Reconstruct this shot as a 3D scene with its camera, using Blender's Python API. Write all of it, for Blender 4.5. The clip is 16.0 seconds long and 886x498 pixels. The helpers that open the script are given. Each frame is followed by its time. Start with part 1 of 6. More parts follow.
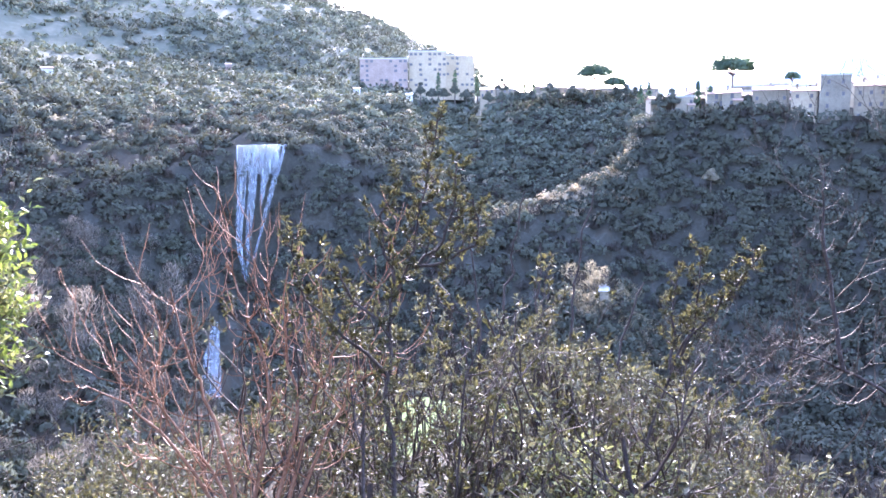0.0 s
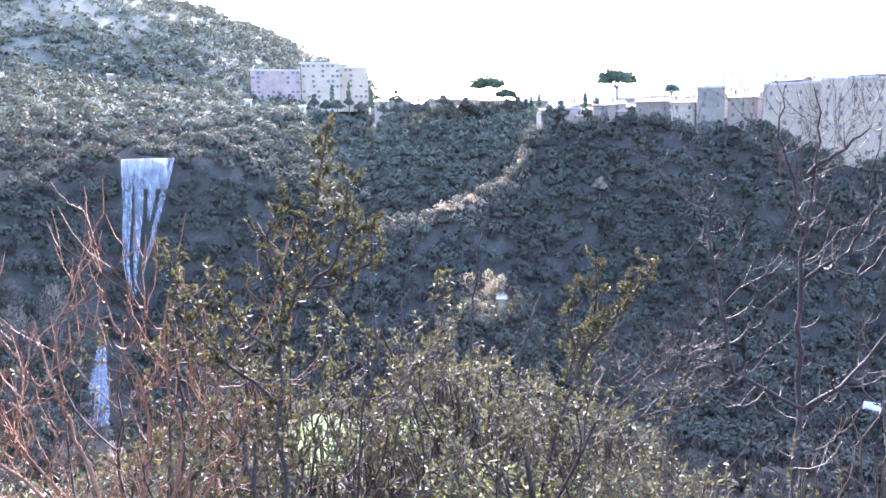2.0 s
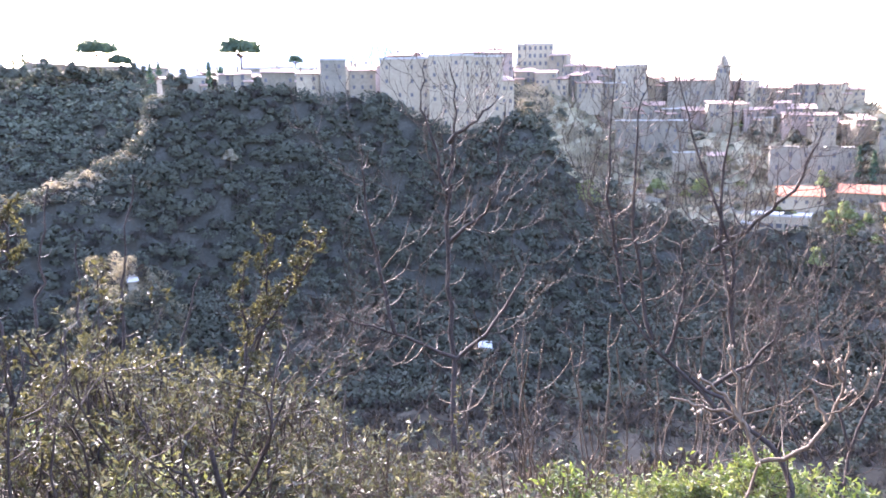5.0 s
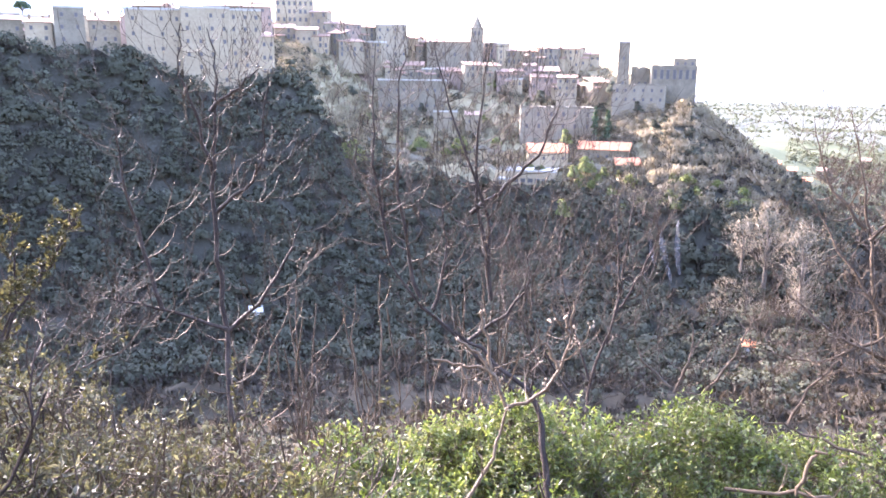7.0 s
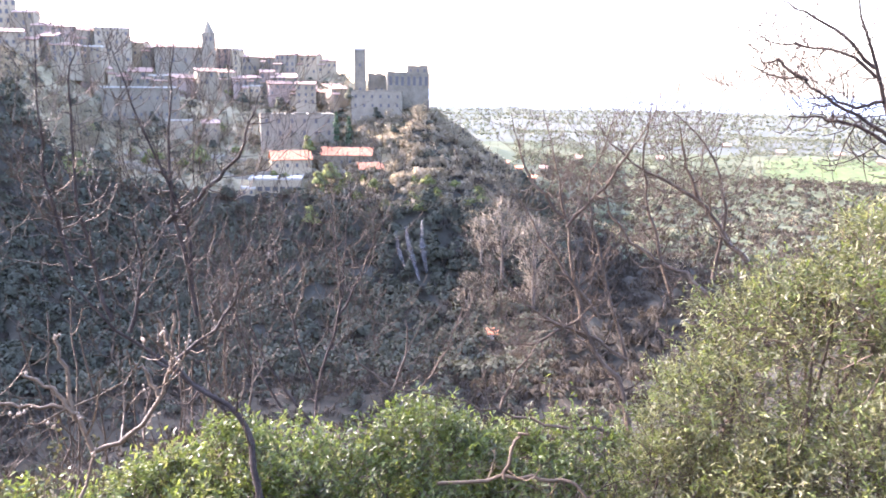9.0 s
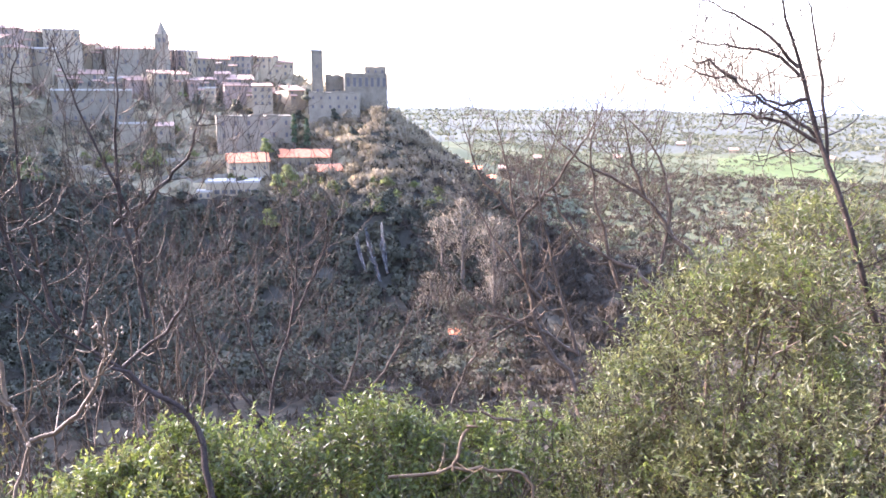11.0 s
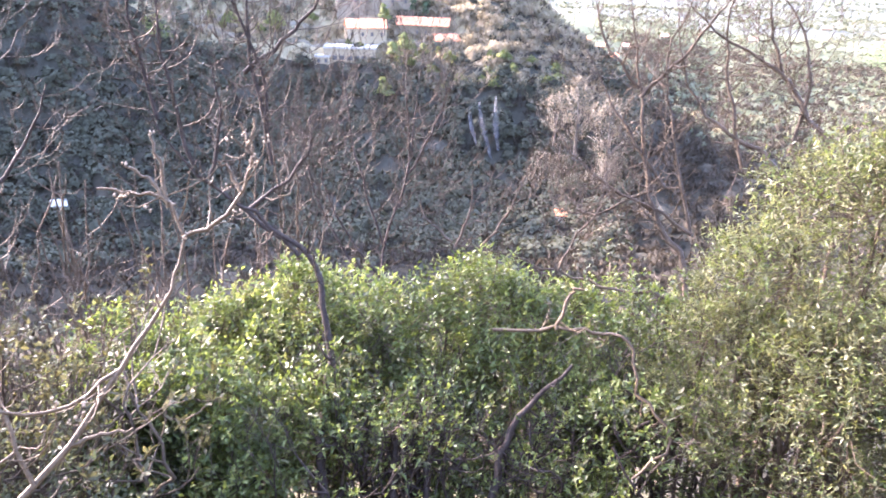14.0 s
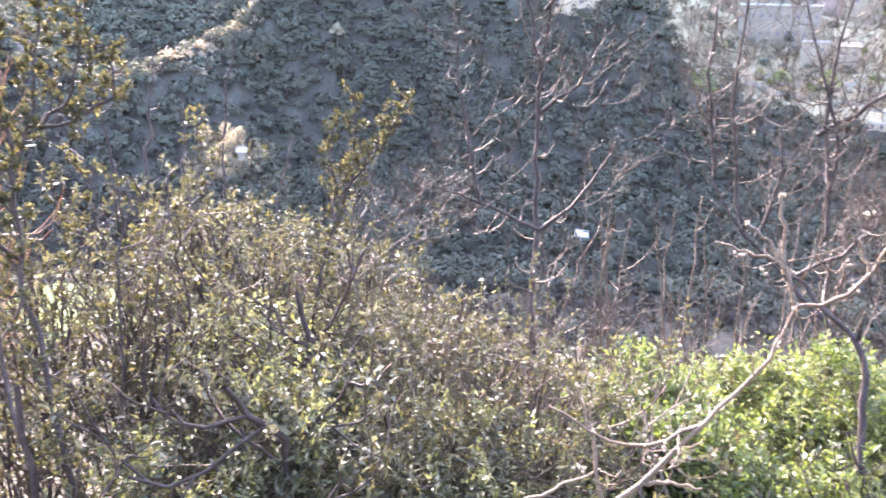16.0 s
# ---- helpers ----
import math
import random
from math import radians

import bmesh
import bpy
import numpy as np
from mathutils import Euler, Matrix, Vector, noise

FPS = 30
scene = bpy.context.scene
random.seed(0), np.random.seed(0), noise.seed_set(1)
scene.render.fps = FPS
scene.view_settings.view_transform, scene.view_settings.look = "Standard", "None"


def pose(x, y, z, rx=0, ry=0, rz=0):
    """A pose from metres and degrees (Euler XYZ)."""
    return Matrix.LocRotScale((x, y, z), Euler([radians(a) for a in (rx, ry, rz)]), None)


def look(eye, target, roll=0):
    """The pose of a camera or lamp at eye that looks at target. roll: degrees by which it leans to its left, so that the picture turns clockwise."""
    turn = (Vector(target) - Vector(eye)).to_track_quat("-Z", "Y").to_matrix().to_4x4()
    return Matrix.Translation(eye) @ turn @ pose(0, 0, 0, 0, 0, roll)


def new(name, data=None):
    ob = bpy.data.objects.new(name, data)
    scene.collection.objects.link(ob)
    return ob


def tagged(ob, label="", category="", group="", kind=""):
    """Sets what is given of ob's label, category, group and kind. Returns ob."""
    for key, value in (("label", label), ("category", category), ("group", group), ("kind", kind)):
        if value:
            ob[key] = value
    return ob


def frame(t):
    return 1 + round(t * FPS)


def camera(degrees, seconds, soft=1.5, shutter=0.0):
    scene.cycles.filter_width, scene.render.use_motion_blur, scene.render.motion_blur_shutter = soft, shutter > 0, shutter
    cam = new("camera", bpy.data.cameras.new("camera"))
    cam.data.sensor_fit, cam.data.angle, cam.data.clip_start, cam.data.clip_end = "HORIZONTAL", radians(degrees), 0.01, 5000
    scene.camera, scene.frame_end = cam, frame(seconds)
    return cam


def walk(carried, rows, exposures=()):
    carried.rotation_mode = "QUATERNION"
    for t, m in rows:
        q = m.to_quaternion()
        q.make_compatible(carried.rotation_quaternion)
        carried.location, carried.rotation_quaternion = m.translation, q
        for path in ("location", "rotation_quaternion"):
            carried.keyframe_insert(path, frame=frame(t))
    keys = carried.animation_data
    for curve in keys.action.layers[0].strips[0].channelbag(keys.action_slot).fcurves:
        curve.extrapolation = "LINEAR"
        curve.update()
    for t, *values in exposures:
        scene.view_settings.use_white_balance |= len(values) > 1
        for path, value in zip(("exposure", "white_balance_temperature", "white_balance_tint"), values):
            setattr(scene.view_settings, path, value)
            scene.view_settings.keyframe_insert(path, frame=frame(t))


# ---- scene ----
cam = camera(59.18, 16.0, soft=1.6, shutter=0.15)
PATH = [
    (0.0, pose(-0.003, 0.000, 0.000, 81.30, 0.48, -0.91)),
    (0.5, pose(0.004, -0.005, 0.008, 81.07, 1.22, -1.67)),
    (1.0, pose(0.016, 0.042, 0.005, 80.94, 1.16, -4.93)),
    (1.5, pose(0.023, 0.093, 0.011, 81.40, 0.38, -7.31)),
    (2.0, pose(0.027, 0.169, 0.009, 82.05, 0.87, -8.51)),
    (2.5, pose(0.066, 0.268, 0.007, 81.65, 1.77, -9.68)),
    (3.0, pose(0.087, 0.354, -0.000, 81.01, 1.63, -13.01)),
    (3.5, pose(0.145, 0.370, -0.008, 80.51, 1.55, -17.79)),
    (4.0, pose(0.177, 0.355, -0.008, 80.09, 1.18, -21.86)),
    (4.5, pose(0.025, 0.343, 0.000, 79.82, -0.17, -26.57)),
    (5.0, pose(-0.109, 0.357, 0.016, 79.60, 0.61, -35.05)),
    (5.2, pose(-0.189, 0.288, 0.052, 79.46, 0.86, -37.59)),
    (5.7, pose(-0.221, 0.262, 0.074, 78.97, 0.76, -42.33)),
    (6.2, pose(-0.226, 0.257, 0.092, 78.02, 0.23, -46.47)),
    (6.8, pose(-0.210, 0.261, 0.103, 76.88, -0.41, -50.77)),
    (7.3, pose(-0.190, 0.256, 0.095, 76.42, -0.49, -53.91)),
    (7.5, pose(-0.157, 0.233, 0.067, 76.33, -0.23, -55.39)),
    (8.0, pose(-0.021, 0.198, 0.036, 75.85, -0.13, -59.55)),
    (8.5, pose(0.100, 0.155, 0.030, 76.51, -0.32, -64.64)),
    (9.0, pose(0.201, 0.096, 0.019, 77.31, -0.68, -70.57)),
    (9.2, pose(0.238, 0.080, 0.017, 77.57, -0.55, -72.73)),
    (9.6, pose(0.239, 0.065, 0.017, 77.74, -0.46, -75.08)),
    (10.0, pose(0.216, 0.041, 0.019, 77.82, -0.38, -75.65)),
    (10.6, pose(0.163, 0.002, 0.020, 77.66, -0.33, -74.55)),
    (11.3, pose(0.130, -0.021, 0.015, 76.91, -0.41, -72.89)),
    (11.5, pose(0.136, -0.020, 0.004, 76.11, -0.53, -72.61)),
    (12.0, pose(0.162, -0.016, -0.014, 74.33, -0.46, -71.98)),
    (12.5, pose(0.178, -0.043, -0.024, 73.55, 0.22, -70.85)),
    (13.0, pose(0.119, -0.044, -0.032, 73.09, -0.59, -70.03)),
    (13.5, pose(0.088, -0.039, -0.044, 72.51, -0.58, -69.46)),
    (14.0, pose(0.054, 0.001, -0.082, 68.20, -1.94, -64.86)),
    (14.5, pose(0.024, 0.045, -0.092, 66.57, -1.91, -55.35)),
    (15.0, pose(0.022, 0.085, -0.097, 67.48, -1.61, -47.22)),
    (15.5, pose(-0.026, 0.131, -0.089, 69.82, -1.32, -38.74)),
    (16.0, pose(-0.078, 0.206, -0.082, 71.09, -0.73, -27.26)),
]
walk(cam, PATH, [(0.0, 4.33, 5350, 32), (5.0, 4.2, 5850, 31), (7.5, 4.38, 6100, 31), (9.0, 4.15, 6050, 31), (11.3, 3.95, 6000, 32), (12.5, 4.15, 5900, 32), (14.0, 4.62, 6100, 32), (16.0, 4.95, 6200, 31)])

# ---- world, sun, exposure ----
SUN_BEARING, SUN_HEIGHT = 5.0, 25.0
world = bpy.data.worlds.new("sky")
scene.world = world
world.use_nodes = True
sky = world.node_tree.nodes.new("ShaderNodeTexSky")
sky.sky_type, sky.sun_disc = "NISHITA", False
sky.sun_elevation, sky.sun_rotation = radians(SUN_HEIGHT), radians(SUN_BEARING)
sky.altitude, sky.air_density, sky.dust_density, sky.ozone_density = 200, 1.0, 2.2, 1.0
back = world.node_tree.nodes["Background"]
back.inputs["Strength"].default_value = 0.15
world.node_tree.links.new(sky.outputs[0], back.inputs["Color"])
lamp = bpy.data.lights.new("sun", "SUN")
lamp.energy, lamp.angle, lamp.color = 2.0, radians(0.55), (1.0, 0.95, 0.86)
sun = new("sun", lamp)
_b, _h = radians(SUN_BEARING), radians(SUN_HEIGHT)
sun.matrix_world = look((0, 0, 0), (-math.sin(_b) * math.cos(_h), -math.cos(_b) * math.cos(_h), -math.sin(_h)))

# ---- materials ----


def surface(name, colours, scale, rough=0.85, fine=8.0, bump=0.0, through_light=0.0, tinted=(1.6, 1.7, 0.9), island=0.0, spec=0.3, randomly=0.0):
    """A rough surface: two noises, coarse and fine, blend the colours; island or random value shifts; bump gives relief."""
    m = bpy.data.materials.new(name)
    m.use_nodes = True
    nt = m.node_tree
    n, link = nt.nodes, nt.links.new
    b = n["Principled BSDF"]
    geo = n.new("ShaderNodeNewGeometry")
    big = n.new("ShaderNodeTexNoise")
    big.inputs["Scale"].default_value, big.inputs["Detail"].default_value = scale, 4
    small = n.new("ShaderNodeTexNoise")
    small.inputs["Scale"].default_value, small.inputs["Detail"].default_value = scale * fine, 3
    link(geo.outputs["Position"], big.inputs["Vector"])
    link(geo.outputs["Position"], small.inputs["Vector"])
    mix = n.new("ShaderNodeMath")
    mix.operation = "MULTIPLY_ADD"
    link(small.outputs["Fac"], mix.inputs[0])
    mix.inputs[1].default_value = 0.55
    half = n.new("ShaderNodeMath")
    half.operation = "MULTIPLY_ADD"
    link(big.outputs["Fac"], half.inputs[0])
    half.inputs[1].default_value, half.inputs[2].default_value = 0.75, -0.15
    link(half.outputs[0], mix.inputs[2])
    value = mix.outputs[0]
    for amount, source in ((island, geo.outputs["Random Per Island"]), (randomly, None)):
        if amount:
            if source is None:
                source = n.new("ShaderNodeObjectInfo").outputs["Random"]
            more = n.new("ShaderNodeMath")
            more.operation = "MULTIPLY_ADD"
            link(source, more.inputs[0])
            more.inputs[1].default_value = amount
            shift = n.new("ShaderNodeMath")
            shift.operation = "ADD"
            link(value, shift.inputs[0])
            shift.inputs[1].default_value = -amount / 2
            link(shift.outputs[0], more.inputs[2])
            value = more.outputs[0]
    ramp = n.new("ShaderNodeValToRGB")
    link(value, ramp.inputs["Fac"])
    e = ramp.color_ramp.elements
    for i, c in enumerate(colours):
        at = 0.22 + 0.56 * i / max(1, len(colours) - 1)
        if i < 2:
            e[i].position = at
        else:
            e.new(at)
        e[i].color = (*c, 1)
    link(ramp.outputs[0], b.inputs["Base Color"])
    b.inputs["Roughness"].default_value = rough
    b.inputs["Specular IOR Level"].default_value = spec
    if bump:
        relief = n.new("ShaderNodeBump")
        relief.inputs["Strength"].default_value, relief.inputs["Distance"].default_value = 0.6, bump
        link(small.outputs["Fac"], relief.inputs["Height"])
        link(relief.outputs[0], b.inputs["Normal"])
    if through_light:
        t = n.new("ShaderNodeBsdfTranslucent")
        tint = n.new("ShaderNodeMix")
        tint.data_type, tint.blend_type = "RGBA", "MULTIPLY"
        tint.inputs["Factor"].default_value = 1.0
        link(ramp.outputs[0], tint.inputs["A"])
        tint.inputs["B"].default_value = (*tinted, 1)
        link(tint.outputs["Result"], t.inputs["Color"])
        both = n.new("ShaderNodeMixShader")
        both.inputs[0].default_value = through_light
        link(b.outputs[0], both.inputs[1])
        link(t.outputs[0], both.inputs[2])
        link(both.outputs[0], n["Material Output"].inputs["Surface"])
    return m


EARTH = surface("scrub_earth", [(0.028, 0.024, 0.017), (0.042, 0.036, 0.025), (0.062, 0.054, 0.038)], 0.06, bump=0.3, spec=0.02)
GRASS = surface("meadow_grass", [(0.036, 0.05, 0.014), (0.052, 0.07, 0.02), (0.075, 0.093, 0.034)], 0.15, bump=0.1, spec=0.02)
FIELD = surface("young_crop_field", [(0.06, 0.078, 0.03), (0.08, 0.1, 0.04), (0.105, 0.122, 0.056)], 0.02, bump=0.1, spec=0.02)
# greyer version of the plain's ground; the grey stands in for distance haze
FAR_FIELD = surface("haze_grey_fields", [(0.06, 0.064, 0.05), (0.074, 0.077, 0.061), (0.094, 0.095, 0.079)], 0.006, bump=0.2, spec=0.02)
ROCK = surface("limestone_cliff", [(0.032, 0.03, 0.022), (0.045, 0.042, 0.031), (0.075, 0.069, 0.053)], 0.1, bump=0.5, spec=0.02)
DRY_GRASS = surface("dry_terrace_grass", [(0.15, 0.122, 0.066), (0.205, 0.17, 0.098), (0.265, 0.225, 0.14)], 0.12, bump=0.1, spec=0.02)
HILL = surface("limestone_hillside", [(0.055, 0.057, 0.038), (0.08, 0.08, 0.055), (0.13, 0.12, 0.088)], 0.02, bump=0.5, spec=0.02)
PLAIN = surface("plain_fields", [(0.046, 0.052, 0.028), (0.067, 0.072, 0.039), (0.1, 0.098, 0.062)], 0.008, bump=0.2, spec=0.02)
# pale blue base colour puts the distance haze into the far hills
FAR_HILL = surface("hazed_distant_hills", [(0.2, 0.25, 0.3), (0.25, 0.3, 0.35)], 0.002, spec=0.02)
DIRT = surface("slope_litter", [(0.03, 0.028, 0.015), (0.06, 0.052, 0.03), (0.09, 0.085, 0.045)], 1.2, bump=0.04, spec=0.02)
WOOD_EVER = surface("holm_oak_canopy", [(0.052, 0.051, 0.034), (0.072, 0.071, 0.048), (0.098, 0.096, 0.067)], 0.08, island=0.1, through_light=0.2, tinted=(1.2, 1.2, 0.93), spec=0.02)
WOOD_OLIVE = surface("olive_canopy", [(0.075, 0.078, 0.05), (0.105, 0.108, 0.071), (0.145, 0.146, 0.102)], 0.04, island=0.1, through_light=0.2, tinted=(1.2, 1.22, 0.9), spec=0.02)
WOOD_BARE = surface("bare_twig_canopy", [(0.035, 0.029, 0.022), (0.055, 0.046, 0.035), (0.085, 0.072, 0.056)], 0.08, island=0.18, through_light=0.3, tinted=(1.15, 1.08, 0.95), spec=0.02)
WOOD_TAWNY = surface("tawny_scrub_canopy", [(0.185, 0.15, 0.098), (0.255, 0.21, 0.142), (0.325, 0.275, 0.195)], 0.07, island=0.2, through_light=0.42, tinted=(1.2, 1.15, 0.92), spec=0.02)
WOOD_PLAIN = surface("riverside_canopy", [(0.075, 0.078, 0.05), (0.1, 0.102, 0.066), (0.135, 0.135, 0.092)], 0.03, island=0.1, through_light=0.2, tinted=(1.15, 1.18, 0.85), spec=0.02)
WOOD_FEATHER = surface("feathery_twig_canopy", [(0.13, 0.11, 0.083), (0.175, 0.15, 0.115), (0.235, 0.205, 0.163)], 0.1, island=0.25, through_light=0.4, tinted=(1.15, 1.1, 1.0), spec=0.02)
WOOD_SPRING = surface("spring_canopy", [(0.125, 0.135, 0.052), (0.17, 0.18, 0.072), (0.225, 0.23, 0.105)], 0.15, island=0.2, through_light=0.42, tinted=(1.15, 1.15, 0.8), spec=0.02)
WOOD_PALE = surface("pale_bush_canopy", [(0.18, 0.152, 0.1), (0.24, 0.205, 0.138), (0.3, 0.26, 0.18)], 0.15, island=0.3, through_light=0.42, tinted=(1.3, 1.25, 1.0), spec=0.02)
PINE = surface("pine_canopy", [(0.035, 0.05, 0.03), (0.06, 0.08, 0.048), (0.085, 0.11, 0.065)], 0.2, island=0.3, through_light=0.25, spec=0.02)
FAR_BARK = surface("far_bark", [(0.07, 0.055, 0.04), (0.12, 0.095, 0.07)], 0.5)
BARK_GREY = surface("grey_bark", [(0.032, 0.023, 0.015), (0.062, 0.044, 0.029), (0.11, 0.082, 0.057)], 9, bump=0.004, rough=0.75, spec=0.12)
BARK_DARK = surface("dark_bark", [(0.016, 0.011, 0.008), (0.034, 0.024, 0.018), (0.068, 0.05, 0.038)], 9, bump=0.006, rough=0.8, spec=0.15)
BARK_RED = surface("red_brown_bark", [(0.075, 0.034, 0.016), (0.14, 0.066, 0.032), (0.22, 0.125, 0.074)], 7, bump=0.003, rough=0.7, spec=0.15)
BARK_TAN = surface("tan_bark", [(0.036, 0.023, 0.012), (0.072, 0.047, 0.025), (0.125, 0.085, 0.048)], 14, bump=0.004, rough=0.65, spec=0.2)
BUD = surface("dry_buds", [(0.16, 0.11, 0.07), (0.24, 0.175, 0.115), (0.34, 0.265, 0.185)], 30, rough=0.8)
LEAF_GREEN = surface("fresh_green_leaves", [(0.048, 0.062, 0.017), (0.084, 0.102, 0.029), (0.15, 0.168, 0.054)], 1.3, rough=0.42, island=0.45, through_light=0.42, tinted=(1.15, 1.2, 0.65), spec=0.25)
LEAF_OLIVE = surface("grey_olive_leaves", [(0.049, 0.051, 0.022), (0.086, 0.086, 0.039), (0.158, 0.152, 0.08)], 1.3, rough=0.42, island=0.55, through_light=0.45, tinted=(1.2, 1.25, 0.7), spec=0.3)
LEAF_DUSK = surface("dull_brown_green_leaves", [(0.03, 0.028, 0.012), (0.05, 0.046, 0.02), (0.088, 0.08, 0.037)], 1.5, rough=0.6, island=0.6, through_light=0.32, tinted=(1.12, 1.08, 0.8), spec=0.18)
LEAF_SAGE = surface("brownish_sage_leaves", [(0.036, 0.034, 0.02), (0.06, 0.056, 0.034), (0.105, 0.097, 0.062)], 1.4, rough=0.58, island=0.6, through_light=0.35, tinted=(1.2, 1.2, 0.85), spec=0.2)
WATER = surface("falling_water", [(0.34, 0.36, 0.36), (0.42, 0.44, 0.435), (0.5, 0.52, 0.51)], 0.35, rough=0.6, fine=5, through_light=0.35, tinted=(1, 1, 1))
def streaked(m):
    """Gaps between the threads of falling water: a noise drawn out downwards lets light pass."""
    nt = m.node_tree
    n, link = nt.nodes, nt.links.new
    out = n["Material Output"]
    shade = out.inputs["Surface"].links[0].from_socket
    geo, stretch, grain = n.new("ShaderNodeNewGeometry"), n.new("ShaderNodeVectorMath"), n.new("ShaderNodeTexNoise")
    stretch.operation = "MULTIPLY"
    stretch.inputs[1].default_value = (0.7, 0.7, 0.03)
    link(geo.outputs["Position"], stretch.inputs[0])
    link(stretch.outputs[0], grain.inputs["Vector"])
    grain.inputs["Scale"].default_value, grain.inputs["Detail"].default_value = 1.0, 3
    cut = n.new("ShaderNodeMapRange")
    cut.inputs["From Min"].default_value, cut.inputs["From Max"].default_value = 0.2, 1.15
    link(grain.outputs["Fac"], cut.inputs["Value"])
    clear, both = n.new("ShaderNodeBsdfTransparent"), n.new("ShaderNodeMixShader")
    link(cut.outputs[0], both.inputs[0])
    link(clear.outputs[0], both.inputs[1])
    link(shade, both.inputs[2])
    link(both.outputs[0], out.inputs["Surface"])


streaked(WATER)
SEEP = surface("mineral_streaks", [(0.06, 0.057, 0.052), (0.095, 0.09, 0.083), (0.135, 0.128, 0.118)], 0.4, rough=0.6)
streaked(SEEP)
PLASTER = surface("pale_plaster", [(0.235, 0.182, 0.11), (0.29, 0.226, 0.14), (0.345, 0.275, 0.175)], 0.12, bump=0.03, randomly=0.2)
STUCCO = surface("ochre_stucco", [(0.145, 0.116, 0.072), (0.2, 0.16, 0.102), (0.265, 0.215, 0.142)], 0.15, bump=0.03, randomly=0.5)
STONE = surface("old_stone", [(0.118, 0.098, 0.065), (0.168, 0.14, 0.095), (0.225, 0.19, 0.132)], 0.3, bump=0.08, randomly=0.3)
WHITE = surface("whitewash", [(0.36, 0.335, 0.28), (0.45, 0.42, 0.36), (0.54, 0.51, 0.45)], 0.3, bump=0.02)
PINKWALL = surface("salmon_plaster", [(0.17, 0.118, 0.088), (0.235, 0.168, 0.126), (0.3, 0.225, 0.175)], 0.15, bump=0.03)
TERRACOTTA = surface("terracotta_tiles", [(0.17, 0.095, 0.06), (0.24, 0.145, 0.095), (0.31, 0.205, 0.145)], 0.8, bump=0.08, randomly=0.4)
ORANGE = surface("new_orange_tiles", [(0.5, 0.16, 0.07), (0.62, 0.22, 0.1), (0.68, 0.3, 0.16)], 0.8, bump=0.08)
SCREED = surface("grey_roof_screed", [(0.25, 0.23, 0.185), (0.34, 0.315, 0.26), (0.43, 0.4, 0.335)], 0.3, bump=0.03)
GLASS = surface("dark_window_glass", [(0.05, 0.046, 0.042), (0.08, 0.074, 0.068)], 0.5, rough=0.35, spec=0.5)
SHUTTER = surface("weathered_shutter", [(0.1, 0.085, 0.07), (0.2, 0.17, 0.14)], 2.0)
IRON = surface("painted_iron", [(0.05, 0.05, 0.05), (0.1, 0.1, 0.1)], 3.0, rough=0.5)

# ---- building blocks ----


def fast_mesh(name, verts, faces, material, smooth=False, normals=None):
    """A mesh from arrays of corners and of faces that all have the same number of sides. normals: one for each corner, to shade a crown as a whole."""
    verts, faces = np.asarray(verts, np.float32), np.asarray(faces, np.int32)
    me = bpy.data.meshes.new(name)
    me.vertices.add(len(verts))
    me.vertices.foreach_set("co", verts.ravel())
    k = faces.shape[1]
    me.loops.add(faces.size)
    me.loops.foreach_set("vertex_index", faces.ravel())
    me.polygons.add(len(faces))
    me.polygons.foreach_set("loop_start", np.arange(0, faces.size, k, dtype=np.int32))
    if smooth or normals is not None:
        me.polygons.foreach_set("use_smooth", np.ones(len(faces), bool))
    me.update(calc_edges=True)
    if normals is not None:
        me.normals_split_custom_set_from_vertices(np.asarray(normals, np.float32))
    for m in material if isinstance(material, (list, tuple)) else [material]:
        me.materials.append(m)
    return me


def child(name, me, parent, label=""):
    ob = new(name, me)
    ob.parent = parent
    return tagged(ob, label)


def part(name, bm, material, parent, label=""):
    me = bpy.data.meshes.new(name)
    bm.to_mesh(me)
    bm.free()
    me.materials.append(material)
    return child(name, me, parent, label)


def box(bm, x0, x1, y0, y1, z0, z1):
    v = [bm.verts.new(p) for p in ((x0, y0, z0), (x1, y0, z0), (x1, y1, z0), (x0, y1, z0), (x0, y0, z1), (x1, y0, z1), (x1, y1, z1), (x0, y1, z1))]
    for f in ((3, 2, 1, 0), (4, 5, 6, 7), (0, 1, 5, 4), (1, 2, 6, 5), (2, 3, 7, 6), (3, 0, 4, 7)):
        bm.faces.new([v[i] for i in f])


def toward(bearing, height, r):
    """The point at a compass bearing and a height angle seen from the lookout, r metres off in plan."""
    b = radians(bearing)
    return Vector((r * math.sin(b), r * math.cos(b), r * math.tan(radians(height))))


# ---- the land: a gorge between the lookout's slope and the town's rock ----
BEARINGS = [-40, -28, -20, -13, -7, -2, 3, 4, 6.7, 10, 14, 15, 20, 27, 31, 37, 41, 44, 47, 54, 62, 69, 71.5, 75, 79, 84, 92, 110]
FLOOR_R = [200, 210, 240, 285, 290, 270, 250, 250, 250, 250, 250, 250, 250, 250, 250, 250, 250, 250, 250, 255, 260, 260, 262, 262, 260, 255, 250, 250]
FLOOR_Z = [-85, -88, -92, -95, -95, -95, -95, -95, -94, -93, -92, -92, -92, -92, -92, -92, -92, -92, -92, -93, -94, -95, -95, -96, -96, -97, -98, -98]
WALL_R = [280, 290, 310, 335, 335, 320, 285, 285, 287, 290, 292, 294, 295, 295, 295, 295, 296, 296, 298, 300, 300, 298, 300, 300, 300, 295, 290, 290]
